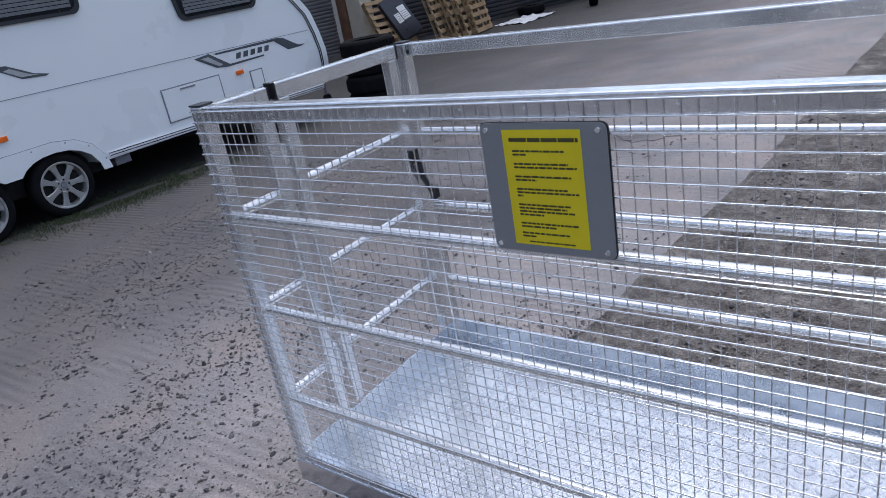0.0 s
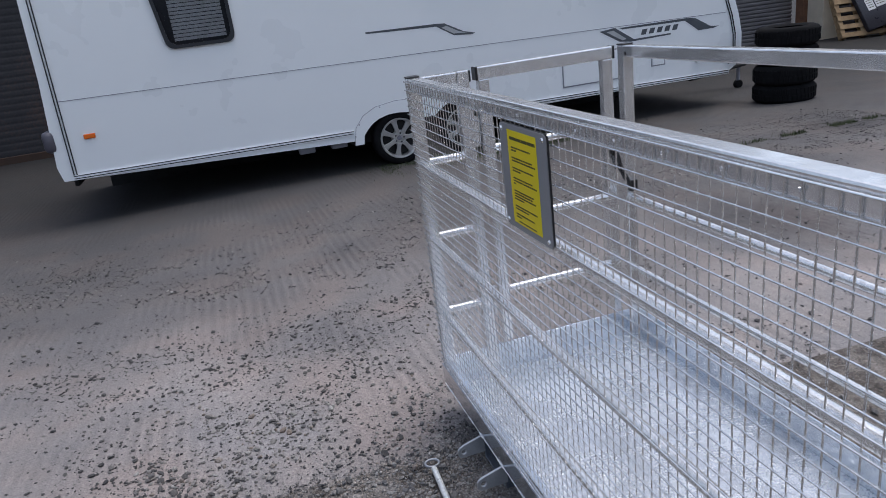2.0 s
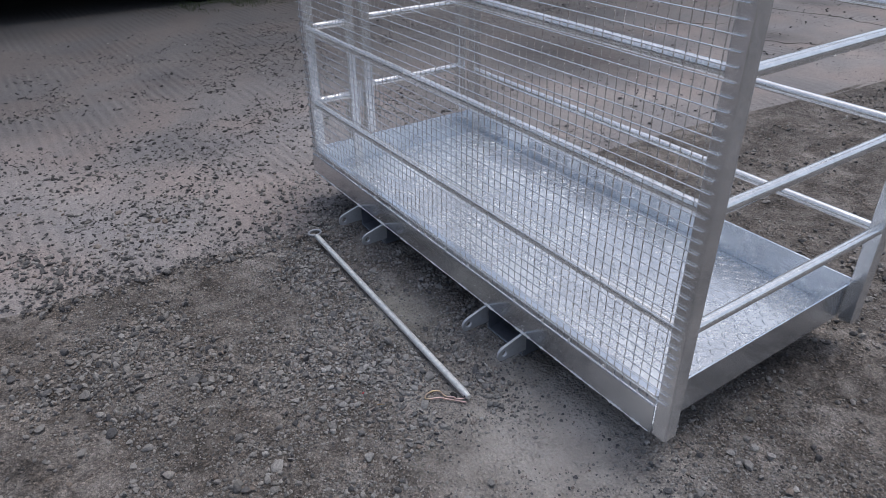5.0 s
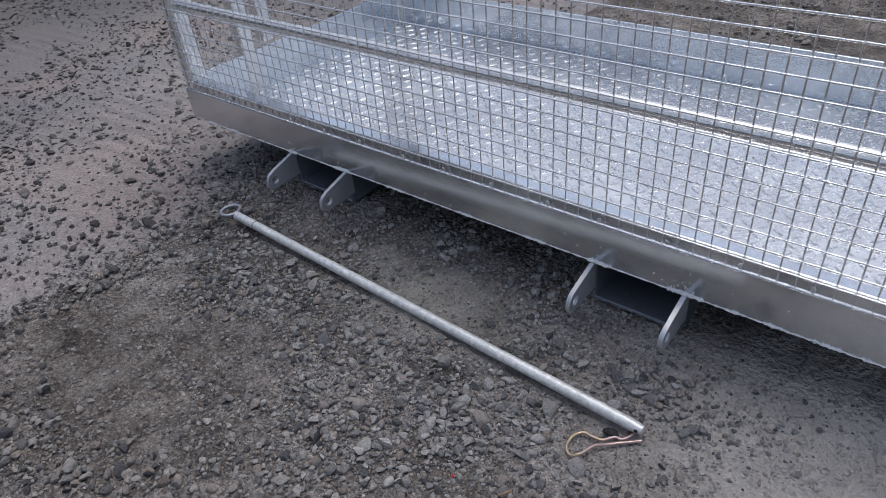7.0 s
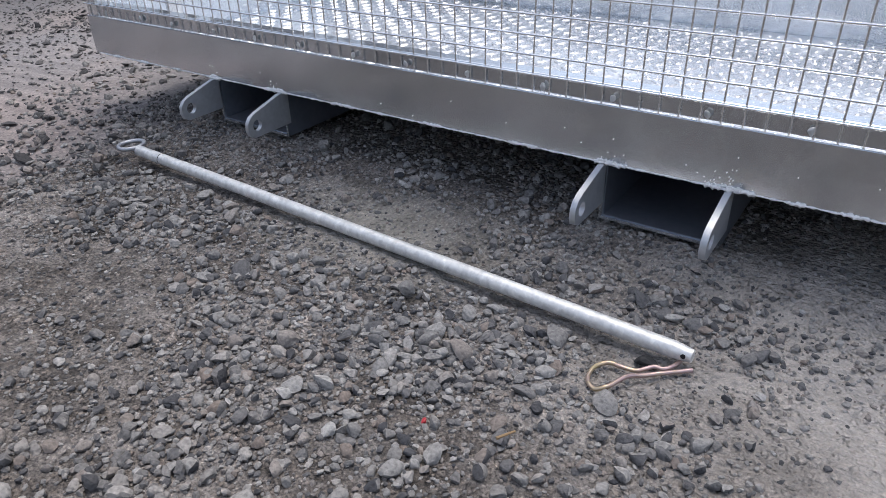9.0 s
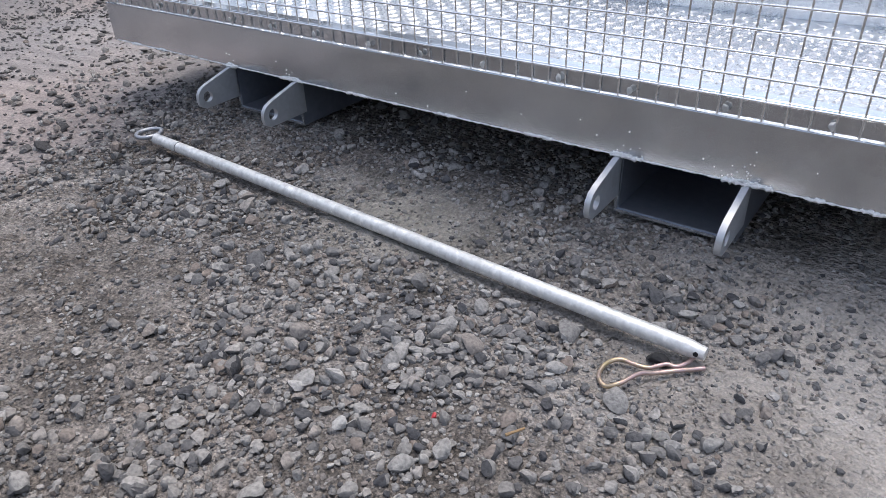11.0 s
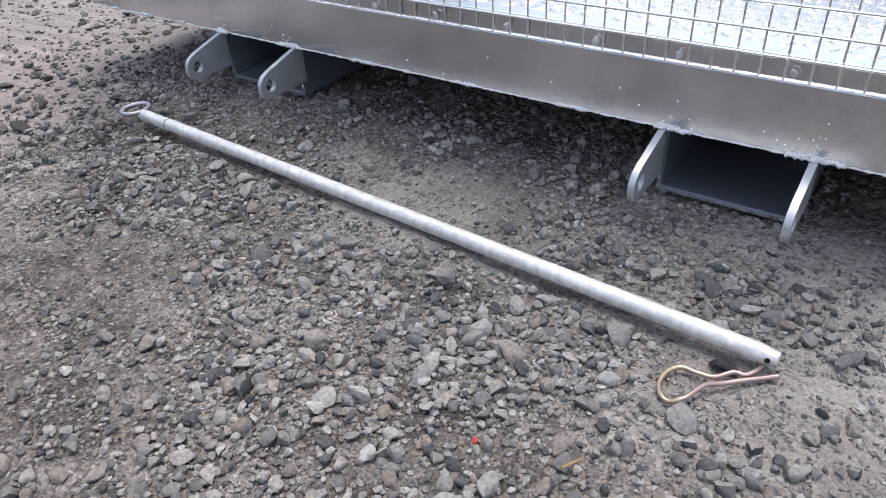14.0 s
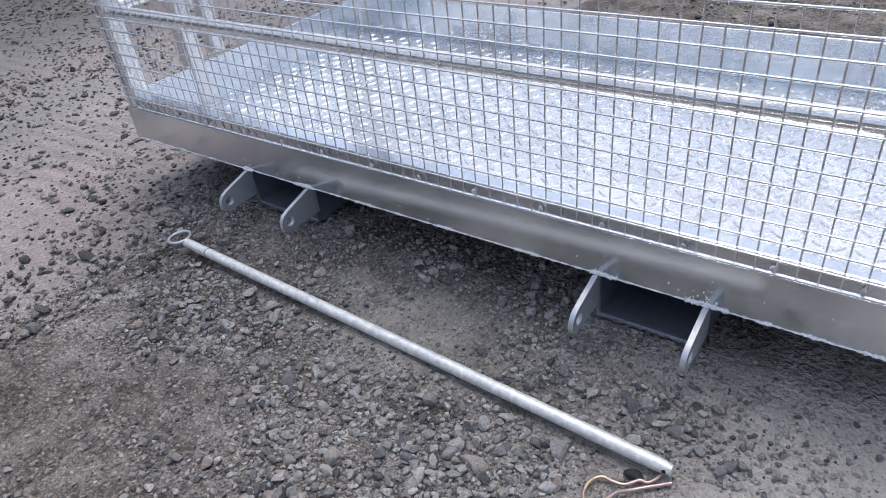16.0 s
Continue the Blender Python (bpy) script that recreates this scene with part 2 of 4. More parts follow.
    l.new(dusty(n, l, geo, more.outputs["Result"]), b.inputs["Base Color"])
    l.new(normal, b.inputs["Normal"])
    return m


GRAVEL = gravel_bed()


def concrete():
    """Tamped yard concrete: shallow ridges along x, dirt clouds, fine grit."""
    m = surface("yard_concrete", [(0.26, (0.078, 0.073, 0.073)), (0.42, (0.117, 0.110, 0.111)), (0.58, (0.155, 0.146, 0.146)), (0.76, (0.235, 0.219, 0.214))],
                scale=1.1, fine=85, rough=(0.8, 0.95), bump=0.8, dist=0.005, detail=9, spread=0.40, speck=200, mottle=0.6)
    n, l = m.node_tree.nodes, m.node_tree.links
    b = n["Principled BSDF"]
    geo = n.new("ShaderNodeNewGeometry")
    w = n.new("ShaderNodeTexWave")
    w.bands_direction = "Y"
    w.inputs["Scale"].default_value = 5.4
    w.inputs["Distortion"].default_value = 1.6
    w.inputs["Detail"].default_value = 4
    w.inputs["Detail Scale"].default_value = 0.9
    l.new(geo.outputs["Position"], w.inputs["Vector"])
    bp = n.new("ShaderNodeBump")
    bp.inputs["Distance"].default_value = 0.010
    amount = n.new("ShaderNodeMath")
    amount.operation = "MULTIPLY"
    amount.inputs[1].default_value = 0.4
    l.new(amount.outputs[0], bp.inputs["Strength"])
    worn, patchy = n.new("ShaderNodeTexNoise"), n.new("ShaderNodeMapRange")
    worn.inputs["Scale"].default_value, worn.inputs["Detail"].default_value = 1.4, 5
    l.new(geo.outputs["Position"], worn.inputs["Vector"])
    patchy.inputs["From Min"].default_value, patchy.inputs["From Max"].default_value = 0.44, 0.66
    l.new(worn.outputs["Fac"], patchy.inputs["Value"])
    l.new(patchy.outputs[0], amount.inputs[0])
    l.new(w.outputs["Fac"], bp.inputs["Height"])
    l.new(b.inputs["Normal"].links[0].from_socket, bp.inputs["Normal"])
    l.new(bp.outputs["Normal"], b.inputs["Normal"])
    old = b.inputs["Base Color"].links[0].from_socket
    mx = n.new("ShaderNodeMix")
    mx.data_type, mx.blend_type = "RGBA", "MULTIPLY"
    l.new(patchy.outputs[0], mx.inputs["Factor"])
    r = ramp_node(n, [(0.0, (0.85, 0.85, 0.86)), (1.0, (1.08, 1.075, 1.07))])
    l.new(w.outputs["Fac"], r.inputs["Fac"])
    l.new(old, mx.inputs["A"])
    l.new(r.outputs["Color"], mx.inputs["B"])
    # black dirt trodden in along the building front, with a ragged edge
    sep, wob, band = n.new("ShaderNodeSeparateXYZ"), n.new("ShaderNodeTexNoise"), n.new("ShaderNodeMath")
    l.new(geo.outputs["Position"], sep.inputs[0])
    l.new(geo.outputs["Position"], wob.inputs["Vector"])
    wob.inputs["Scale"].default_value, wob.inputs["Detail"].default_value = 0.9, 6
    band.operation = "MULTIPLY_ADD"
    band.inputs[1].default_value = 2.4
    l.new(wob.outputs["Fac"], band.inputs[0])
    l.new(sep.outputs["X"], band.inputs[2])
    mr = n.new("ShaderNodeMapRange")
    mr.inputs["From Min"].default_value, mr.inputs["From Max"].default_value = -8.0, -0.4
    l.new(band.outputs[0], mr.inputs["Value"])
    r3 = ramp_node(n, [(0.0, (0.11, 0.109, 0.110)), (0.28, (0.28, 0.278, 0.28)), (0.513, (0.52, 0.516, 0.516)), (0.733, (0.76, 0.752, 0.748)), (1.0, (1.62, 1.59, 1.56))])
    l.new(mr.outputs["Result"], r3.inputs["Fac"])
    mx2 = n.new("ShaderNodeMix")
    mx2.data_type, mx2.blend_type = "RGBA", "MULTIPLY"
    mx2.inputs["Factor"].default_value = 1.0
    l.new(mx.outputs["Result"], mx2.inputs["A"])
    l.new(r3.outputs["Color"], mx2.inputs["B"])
    # reddish-brown silt washed into patches
    silt = n.new("ShaderNodeTexNoise")
    silt.inputs["Scale"].default_value, silt.inputs["Detail"].default_value = 1.7, 7
    l.new(geo.outputs["Position"], silt.inputs["Vector"])
    r4 = ramp_node(n, [(0.38, (0.90, 0.92, 0.95)), (0.50, (1.0, 0.99, 0.985)), (0.62, (1.12, 1.04, 1.0))])
    l.new(silt.outputs["Fac"], r4.inputs["Fac"])
    mx3 = n.new("ShaderNodeMix")
    mx3.data_type, mx3.blend_type = "RGBA", "MULTIPLY"
    mx3.inputs["Factor"].default_value = 1.0
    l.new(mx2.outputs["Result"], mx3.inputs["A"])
    l.new(r4.outputs["Color"], mx3.inputs["B"])
    # an oil stain behind the cage and damp spots along the crack
    colour = mx3.outputs["Result"]
    for centre, size, k in (((-2.35, 3.72), (0.95, 0.62), 0.40), ((-4.45, 6.4), (0.40, 0.40), 0.5), ((-1.92, 5.22), (0.42, 0.26), 0.55), ((-2.45, 6.75), (0.34, 0.22), 0.6), ((-2.6, 4.5), (0.55, 0.22), 0.7)):
        stain = n.new("ShaderNodeMix")
        stain.data_type, stain.blend_type = "RGBA", "MULTIPLY"
        stain.inputs["B"].default_value = (k, k, k * 1.03, 1)
        l.new(blot_of(n, l, geo, centre, size, 0.25, 1.1, 1.0, 0.0), stain.inputs["Factor"])
        l.new(colour, stain.inputs["A"])
        colour = stain.outputs["Result"]
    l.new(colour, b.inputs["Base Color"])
    return m


CONCRETE = concrete()


def stone_material(name, stops, patch=False):
    m = bpy.data.materials.new(name)
    m.use_nodes = True
    n, l = m.node_tree.nodes, m.node_tree.links
    b = n["Principled BSDF"]
    geo = n.new("ShaderNodeNewGeometry")
    r = ramp_node(n, stops)
    l.new(geo.outputs["Random Per Island"], r.inputs["Fac"])
    t = n.new("ShaderNodeTexNoise")
    t.inputs["Scale"].default_value, t.inputs["Detail"].default_value = 260, 6
    l.new(geo.outputs["Position"], t.inputs["Vector"])
    mx = n.new("ShaderNodeMix")
    mx.data_type, mx.blend_type = "RGBA", "MULTIPLY"
    mx.inputs["Factor"].default_value = 1.0
    r2 = ramp_node(n, [(0.30, (0.62, 0.62, 0.62)), (0.5, (0.97, 0.97, 0.96)), (0.7, (1.22, 1.21, 1.19))])
    l.new(t.outputs["Fac"], r2.inputs["Fac"])
    l.new(r.outputs["Color"], mx.inputs["A"])
    l.new(r2.outputs["Color"], mx.inputs["B"])
    l.new(dusty(n, l, geo, mx.outputs["Result"]) if patch else mx.outputs["Result"], b.inputs["Base Color"])
    b.inputs["Roughness"].default_value = 0.88
    bp = n.new("ShaderNodeBump")
    bp.inputs["Strength"].default_value, bp.inputs["Distance"].default_value = 0.7, 0.0026
    l.new(t.outputs["Fac"], bp.inputs["Height"])
    l.new(bp.outputs["Normal"], b.inputs["Normal"])
    return m


STONE = stone_material("gravel_stone", [(0.0, (0.053, 0.054, 0.062)), (0.14, (0.120, 0.119, 0.125)), (0.45, (0.245, 0.237, 0.232)), (0.72, (0.329, 0.321, 0.314)), (0.86, (0.209, 0.172, 0.151)), (1.0, (0.409, 0.403, 0.397))], True)
STONE_DARK = stone_material("loose_stone", [(0.0, (0.030, 0.029, 0.032)), (0.5, (0.062, 0.059, 0.060)), (0.8, (0.115, 0.108, 0.106)), (0.93, (0.17, 0.162, 0.156)), (1.0, (0.26, 0.25, 0.24))])


# ---- building blocks ----
def box(bm, x0, x1, y0, y1, z0, z1, bevel=0.0):
    m = Matrix.Translation(((x0 + x1) / 2, (y0 + y1) / 2, (z0 + z1) / 2)) @ Matrix.Diagonal((x1 - x0, y1 - y0, z1 - z0, 1))
    vs = bmesh.ops.create_cube(bm, size=1, matrix=m)["verts"]
    if bevel:
        es = {e for v in vs for e in v.link_edges}
        bmesh.ops.bevel(bm, geom=list(es), offset=bevel, segments=2, affect="EDGES", profile=0.5)


def tube(bm, p, q, r, seg=12, r2=None):
    p, q = Vector(p), Vector(q)
    d = q - p
    m = Matrix.Translation((p + q) / 2) @ d.to_track_quat("Z", "Y").to_matrix().to_4x4()
    bmesh.ops.create_cone(bm, cap_ends=True, segments=seg, radius1=r, radius2=r if r2 is None else r2, depth=d.length, matrix=m)


def bent(bm, pts, r, seg=8, closed=False):
    """A round wire along points, mitred at its bends."""
    pts = [Vector(p) for p in pts]
    rings, n = [], len(pts)
    for i, p in enumerate(pts):
        a = pts[(i - 1) % n] if closed or i else p
        c = pts[(i + 1) % n] if closed or i < n - 1 else p
        q = (c - a).normalized().to_track_quat("Z", "Y")
        rings.append([bm.verts.new(p + q @ Vector((r * math.cos(6.2832 * k / seg), r * math.sin(6.2832 * k / seg), 0))) for k in range(seg)])
    for i in range(n if closed else n - 1):
        a, c = rings[i], rings[(i + 1) % n]
        off = min(range(seg), key=lambda s: sum((a[k].co - c[(k + s) % seg].co).length for k in range(seg)))
        for k in range(seg):
            bm.faces.new((a[k], a[(k + 1) % seg], c[(k + 1 + off) % seg], c[(k + off) % seg]))
    if not closed:
        bm.faces.new(rings[0][::-1]), bm.faces.new(rings[-1])
    bmesh.ops.recalc_face_normals(bm, faces=bm.faces)


def prism(bm, outline, depth, m=None):
    """A flat outline (a, b) extruded by depth along local z, then placed by m."""
    m = m or Matrix()
    lo = [bm.verts.new(m @ Vector((a, b, 0))) for a, b in outline]
    hi = [bm.verts.new(m @ Vector((a, b, depth))) for a, b in outline]
    n = len(lo)
    bm.faces.new(lo[::-1]), bm.faces.new(hi)
    for i in range(n):
        bm.faces.new((lo[i], lo[(i + 1) % n], hi[(i + 1) % n], hi[i]))
    bmesh.ops.recalc_face_normals(bm, faces=bm.faces)


def lathe(bm, profile, m=None, seg=40):
    """A closed profile (radius, along) turned about local z."""
    m = m or Matrix()
    n = len(profile)
    rings = [[bm.verts.new(m @ Vector((r * math.cos(6.28319 * k / seg), r * math.sin(6.28319 * k / seg), a))) for r, a in profile] for k in range(seg)]
    for k in range(seg):
        a, b = rings[k], rings[(k + 1) % seg]
        for i in range(n):
            bm.faces.new((a[i], a[(i + 1) % n], b[(i + 1) % n], b[i]))
    bmesh.ops.recalc_face_normals(bm, faces=bm.faces)


def mesh_of(name, bm, mat, smooth=False):
    me = bpy.data.meshes.new(name)
    bm.to_mesh(me)
    bm.free()
    me.materials.append(mat)
    if smooth:  # flat ends stay crisp
        me.shade_smooth()
        me.set_sharp_from_angle(angle=radians(52))
    return me


def thing(name, label, category, at=(0, 0, 0), group="", kind=""):
    ob = new(name)
    ob.location = at
    ob.empty_display_size = 0.1
    return tagged(ob, label, category, group, kind)


def part(name, bm, mat, parent, label="", smooth=False):
    """One mesh, modelled in world metres, under a thing or a part."""
    ob = new(name, mesh_of(name, bm, mat, smooth) if isinstance(bm, bmesh.types.BMesh) else bm)
    ob.parent = parent
    if parent.type == "EMPTY":
        ob.matrix_parent_inverse = Matrix.Translation(-parent.location)
    if label:
        ob["label"] = label
    return ob


def solid(name, bm, mat, label, category, kind="", smooth=False, group=""):
    return tagged(new(name, mesh_of(name, bm, mat, smooth)), label, category, group, kind)


def boxed(x0, x1, y0, y1, z0, z1, bevel=0.0):
    bm = bmesh.new()
    box(bm, x0, x1, y0, y1, z0, z1, bevel)
    return bm


def tubed(p, q, r, seg=16, r2=None):
    bm = bmesh.new()
    tube(bm, p, q, r, seg, r2)
    return bm


# ---- yard ----
JOINT = -1.03


def skew(y):
    """The slab edge runs a little askew to the cage."""
    return -0.03 + 0.062 * min(max(y, -8), 14)


def fall(x):
    """Height of the yard: level by the cage, falling towards the caravan."""
    return 0.0 if x > -1.2 else -0.0464 * min(-1.2 - x, 6.5)


def step(a, b, v):
    v = min(1, max(0, (v - a) / (b - a)))
    return v * v * (3 - 2 * v)


def gravel_height(x, y):
    h = 0.010 * noise.noise((x * 2.1, y * 2.1, 3.0)) + 0.006 * noise.noise((x * 7, y * 7, 1.0)) + 0.003 * noise.noise((x * 25, y * 25, 5.0)) + 0.0016 * noise.noise((x * 70, y * 70, 7.0))
    lift = 0.018 * step(1.08, 1.22, y) * step(2.6, 2.1, y) * step(-1.5, -1.2, x) * step(0.8, 0.55, x)
    return fall(x) + h + lift - 0.002


def steps_of(lo, a, b, hi, dense):
    out, v, s = [], a, dense
    out = list(np.arange(a, b, dense))
    v, s = b, dense
    while v < hi:
        out.append(v)
        s *= 1.25
        v += s
    v, s = a, dense
    while v > lo:
        s *= 1.25
        v -= s
        out.append(v)
    return sorted(out + [hi])


def sheet(name, xs, ys, height, mat, label, shift=lambda y: 0.0):
    vs = [(x + shift(y), y, height(x + shift(y), y)) for y in ys for x in xs]
    nx = len(xs)
    fs = [(j * nx + i, j * nx + i + 1, (j + 1) * nx + i + 1, (j + 1) * nx + i) for j in range(len(ys) - 1) for i in range(nx - 1)]
    me = bpy.data.meshes.new(name)
    me.from_pydata(vs, [], fs)
    me.materials.append(mat)
    me.shade_smooth()
    return tagged(new(name, me), label, "ground", kind="structure")


xs = steps_of(-400, -1.10, 0.95, 400, 0.011)
ys = steps_of(-400, 0.30, 1.65, 400, 0.011)
sheet("ground", xs, ys, lambda x, y: gravel_height(x, y) - 0.05 * step(JOINT - 0.03, JOINT - 0.25, x - skew(y)), GRAVEL, "brown-grey compacted gravel yard with pale dusty patches")


def slab_height(x, y):
    edge = step(JOINT - 0.02, JOINT - 0.14, x - skew(y))
    return fall(x) + 0.004 * noise.noise((x * 0.9, y * 0.9, 2)) + 0.002 * noise.noise((x * 6, y * 6, 4)) - 0.012 * (1 - edge) + 0.004


cx = sorted([JOINT - v for v in (0.0, 0.04, 0.08, 0.14, 0.25, 0.4, 0.6, 0.85, 1.1, 1.5, 2, 2.6, 3.3, 4.2, 5.2, 6.2, 6.97, 8, 10, 13, 20, 60)])
cy = sorted(set([round(v, 2) for v in np.arange(-3, 9, 0.12)] + [-60, -30, -15, -8, -5, 10, 12, 15, 20, 30, 60]))
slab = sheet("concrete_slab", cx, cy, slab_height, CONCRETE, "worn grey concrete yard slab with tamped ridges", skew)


# open cracks in the slab, filled with soil
def crack(way, wide, seed):
    pts = []
    for (x0, y0), (x1, y1) in zip(way, way[1:]):
        n = max(3, int(math.hypot(x1 - x0, y1 - y0) / 0.035))
        pts += [(x0 + (x1 - x0) * k / n, y0 + (y1 - y0) * k / n) for k in range(n)]
    pts.append(way[-1])
    rim = []
    for k, (x, y) in enumerate(pts):
        p, q = pts[max(k - 1, 0)], pts[min(k + 1, len(pts) - 1)]
        dx, dy = q[0] - p[0], q[1] - p[1]
        d = math.hypot(dx, dy)
        o = 0.05 * noise.noise((k * 0.35, seed, 1))
        w = wide * (0.25 + 1.6 * abs(noise.noise((k * 0.5, seed, 4)))) * min(1, (k + 0.3) / 3, (len(pts) - k - 0.7) / 3)
        rim.append(((x - dy / d * (o + w), y + dx / d * (o + w)), (x - dy / d * (o - w), y + dx / d * (o - w))))
    bm = bmesh.new()
    rows = [[[bm.verts.new((x, y, slab_height(x, y) + dz)) for x, y in r] for r in rim] for dz in (0.0022, -0.01)]
    for (a, b), (c, d) in zip(rows[0], rows[0][1:]):
        bm.faces.new((a, b, d, c))
    for top, low in zip(zip(rows[0], rows[0][1:]), zip(rows[1], rows[1][1:])):
        for e in (0, 1):
            bm.faces.new((top[0][e], top[1][e], low[1][e], low[0][e]))
    bmesh.ops.recalc_face_normals(bm, faces=bm.faces)
    return solid("slab_crack", bm, DIRT, "dark soil-filled crack in the concrete slab", "crack", "structure")


crack([(-4.78, 6.05), (-4.66, 6.25), (-4.45, 6.48), (-4.24, 6.70)], 0.028, 3)
crack([(-4.24, 6.70), (-3.85, 6.60), (-3.35, 6.51), (-2.53, 6.23), (-2.0, 6.27), (-1.45, 6.15)], 0.006, 5)
crack([(-2.75, 5.02), (-2.46, 5.28), (-2.27, 5.50), (-2.02, 5.30), (-1.80, 5.06), (-1.57, 5.16), (-1.30, 5.30)], 0.012, 8)


# ---- stones ----
def stone_shapes(sub, count, seed):
    rng = np.random.default_rng(seed)
    bm = bmesh.new()
    bmesh.ops.create_icosphere(bm, subdivisions=sub, radius=1)
    base = np.array([v.co[:] for v in bm.verts])
    tris = np.array([[v.index for v in f.verts] for f in bm.faces])
    bm.free()
    out = []
    for _ in range(count):
        s = base.copy()
        for _ in range(12):  # chipped faces
            d = rng.normal(size=3)
            d /= np.linalg.norm(d)
            h = s @ d
            lim = rng.uniform(0.48, 0.80)
            s -= np.outer(np.maximum(h - lim, 0), d)
        mean, count_ = np.zeros_like(s), np.zeros((len(s), 1))
        for i, j in ((0, 1), (1, 2), (2, 0), (1, 0), (2, 1), (0, 2)):  # worn edges
            np.add.at(mean, tris[:, i], s[tris[:, j]])
            np.add.at(count_, tris[:, i], 1)
        s = s * 0.84 + mean / count_ * 0.16
        out.append(s * (1.10 + rng.normal(0, 0.018, (len(s), 1))))
    return out, tris


def scatter(name, places, mat, label, sub=1, seed=3, round_=False, flat=1.0):
    """Many stones in one mesh: places are (x, y, z, size)."""
    rng = np.random.default_rng(seed)
    shapes, tris = stone_shapes(sub, 14, seed)
    P, n = np.array(places), len(places)
    k = len(shapes[0])
    pick = rng.integers(0, len(shapes), n)
    V = np.array(shapes)[pick]
    V = V * (rng.uniform((0.9, 0.75, 0.58), (1.35, 1.1, 0.95), (n, 3)) * (1, 1, flat))[:, None, :]
    a, t = rng.uniform(0, 6.283, n), rng.normal(0, 0.3, n)
    c, s, ct, st = np.cos(a), np.sin(a), np.cos(t), np.sin(t)
    R = np.zeros((n, 3, 3))
    R[:, 0, 0], R[:, 0, 1], R[:, 1, 0], R[:, 1, 1], R[:, 2, 2] = c, -s, s, c, 1
    T = np.zeros((n, 3, 3))
    T[:, 0, 0], T[:, 0, 2], T[:, 2, 0], T[:, 2, 2], T[:, 1, 1] = ct, st, -st, ct, 1
    V = np.einsum("nij,nkj->nki", R @ T, V) * (P[:, 3] / 2)[:, None, None] + P[:, None, :3]
    F = (tris[None] + (np.arange(n) * k)[:, None, None]).reshape(-1, 3)
    me = bpy.data.meshes.new(name)
    me.vertices.add(n * k)
    me.vertices.foreach_set("co", V.reshape(-1))
    me.loops.add(F.size)
    me.loops.foreach_set("vertex_index", F.reshape(-1))
    me.polygons.add(len(F))
    me.polygons.foreach_set("loop_start", np.arange(len(F)) * 3)
    me.update(calc_edges=True)
    if round_:
        me.shade_smooth()
        me.set_sharp_from_angle(angle=radians(34))
    else:
        me.shade_flat()
    me.materials.append(mat)
    return tagged(new(name, me), label, "gravel", kind="stuff")


ROD_A, ROD_B = Vector((-0.970, 1.070, 0.0150)), Vector((0.046, 1.0255, 0.0150))


def off_rod(x, y):
    d, p = ROD_B - ROD_A, Vector((x, y, 0.017)) - ROD_A
    t = min(1.05, max(-0.06, p.dot(d) / d.dot(d)))
    return (p - d * t).length


def clear(x, y, s):
    if off_rod(x, y) < 0.0095 + s * 0.5:
        return False
    if -0.06 < x < 0.09 and 0.925 < y < 1.055 and s > 0.007:
        return False
    if y > 1.13 and s > 0.014 and (-0.99 < x < -0.72 or -0.20 < x < 0.05):
        return False
    return True


def pile(x, y):
    """How thickly stones lie in the gravel: heaps in front of the bar, bare dusty ground by its end."""
    v = 0.50 + 1.0 * noise.noise((x * 2.3 + 3, y * 2.3, 9.0)) + 0.7 * noise.noise((x * 7, y * 7, 2.0))
    v += 0.75 * math.exp(-((x + 0.20) ** 2 / 0.07 + (y - 0.73) ** 2 / 0.05)) + 0.3 * math.exp(-((x + 0.65) ** 2 / 0.06 + (y - 1.0) ** 2 / 0.04))
    v -= 0.75 * math.exp(-((x - 0.28) ** 2 / 0.05 + (y - 1.03) ** 2 / 0.08))
    v -= 0.45 * math.exp(-((x + 0.75) ** 2 / 0.05 + (y - 0.62) ** 2 / 0.02))
    return v


def strew(n, x0, x1, y0, y1, mean, sig, cap, seed, dens=None, sink=0.18, height=gravel_height):
    rng = random.Random(seed)
    out = []
    for _ in range(n):
        x, y = rng.uniform(x0, x1), rng.uniform(y0, y1)
        s = min(cap, mean * math.exp(rng.gauss(0, sig)))
        if dens and rng.random() > dens(x, y):
            continue
        if clear(x, y, s):
            out.append((x, y, height(x, y) + s * sink, s))
    return out


def near(x, y):
    """Fades the coarse stones out towards the edges of the gravelled patch."""
    return step(JOINT - 0.12, JOINT + 0.25, x - skew(y)) * step(1.05, 0.35, x) * step(-0.1, 0.35, y) * step(1.6, 1.15, y)


big = strew(52000, JOINT - 0.1, 0.95, 0.0, 1.5, 0.0092, 0.42, 0.034, 11, lambda x, y: near(x, y) * (-0.10 + 0.76 * pile(x, y)), 0.22)
scatter("gravel", [p for p in big if p[3] > 0.012], STONE, "loose grey gravel stones lying on the yard", 2, 5, True)
scatter("gravel", [p for p in big if p[3] <= 0.012], STONE, "small grey gravel stones lying on the yard", 1, 9)
fine = strew(80000, JOINT - 0.15, 0.9, 0.2, 1.75, 0.0054, 0.42, 0.012, 12, lambda x, y: 0.34 + 0.55 * pile(x, y), 0.08)
scatter("fine_gravel", fine, STONE, "fine grey grit and chippings strewn over the yard", 1, 6)
wide = strew(27000, JOINT - 0.05, 3.4, -1.4, 6.0, 0.0125, 0.42, 0.036, 13, lambda x, y: (1 - 0.8 * near(x, y)) * (1.0 if x > JOINT + skew(y) - 0.03 else 0.0) * (0.55 + 0.8 * noise.noise((x * 1.5, y * 1.5, 4))))
scatter("gravel", wide, STONE, "loose grey gravel stones around the cage", 1, 7)

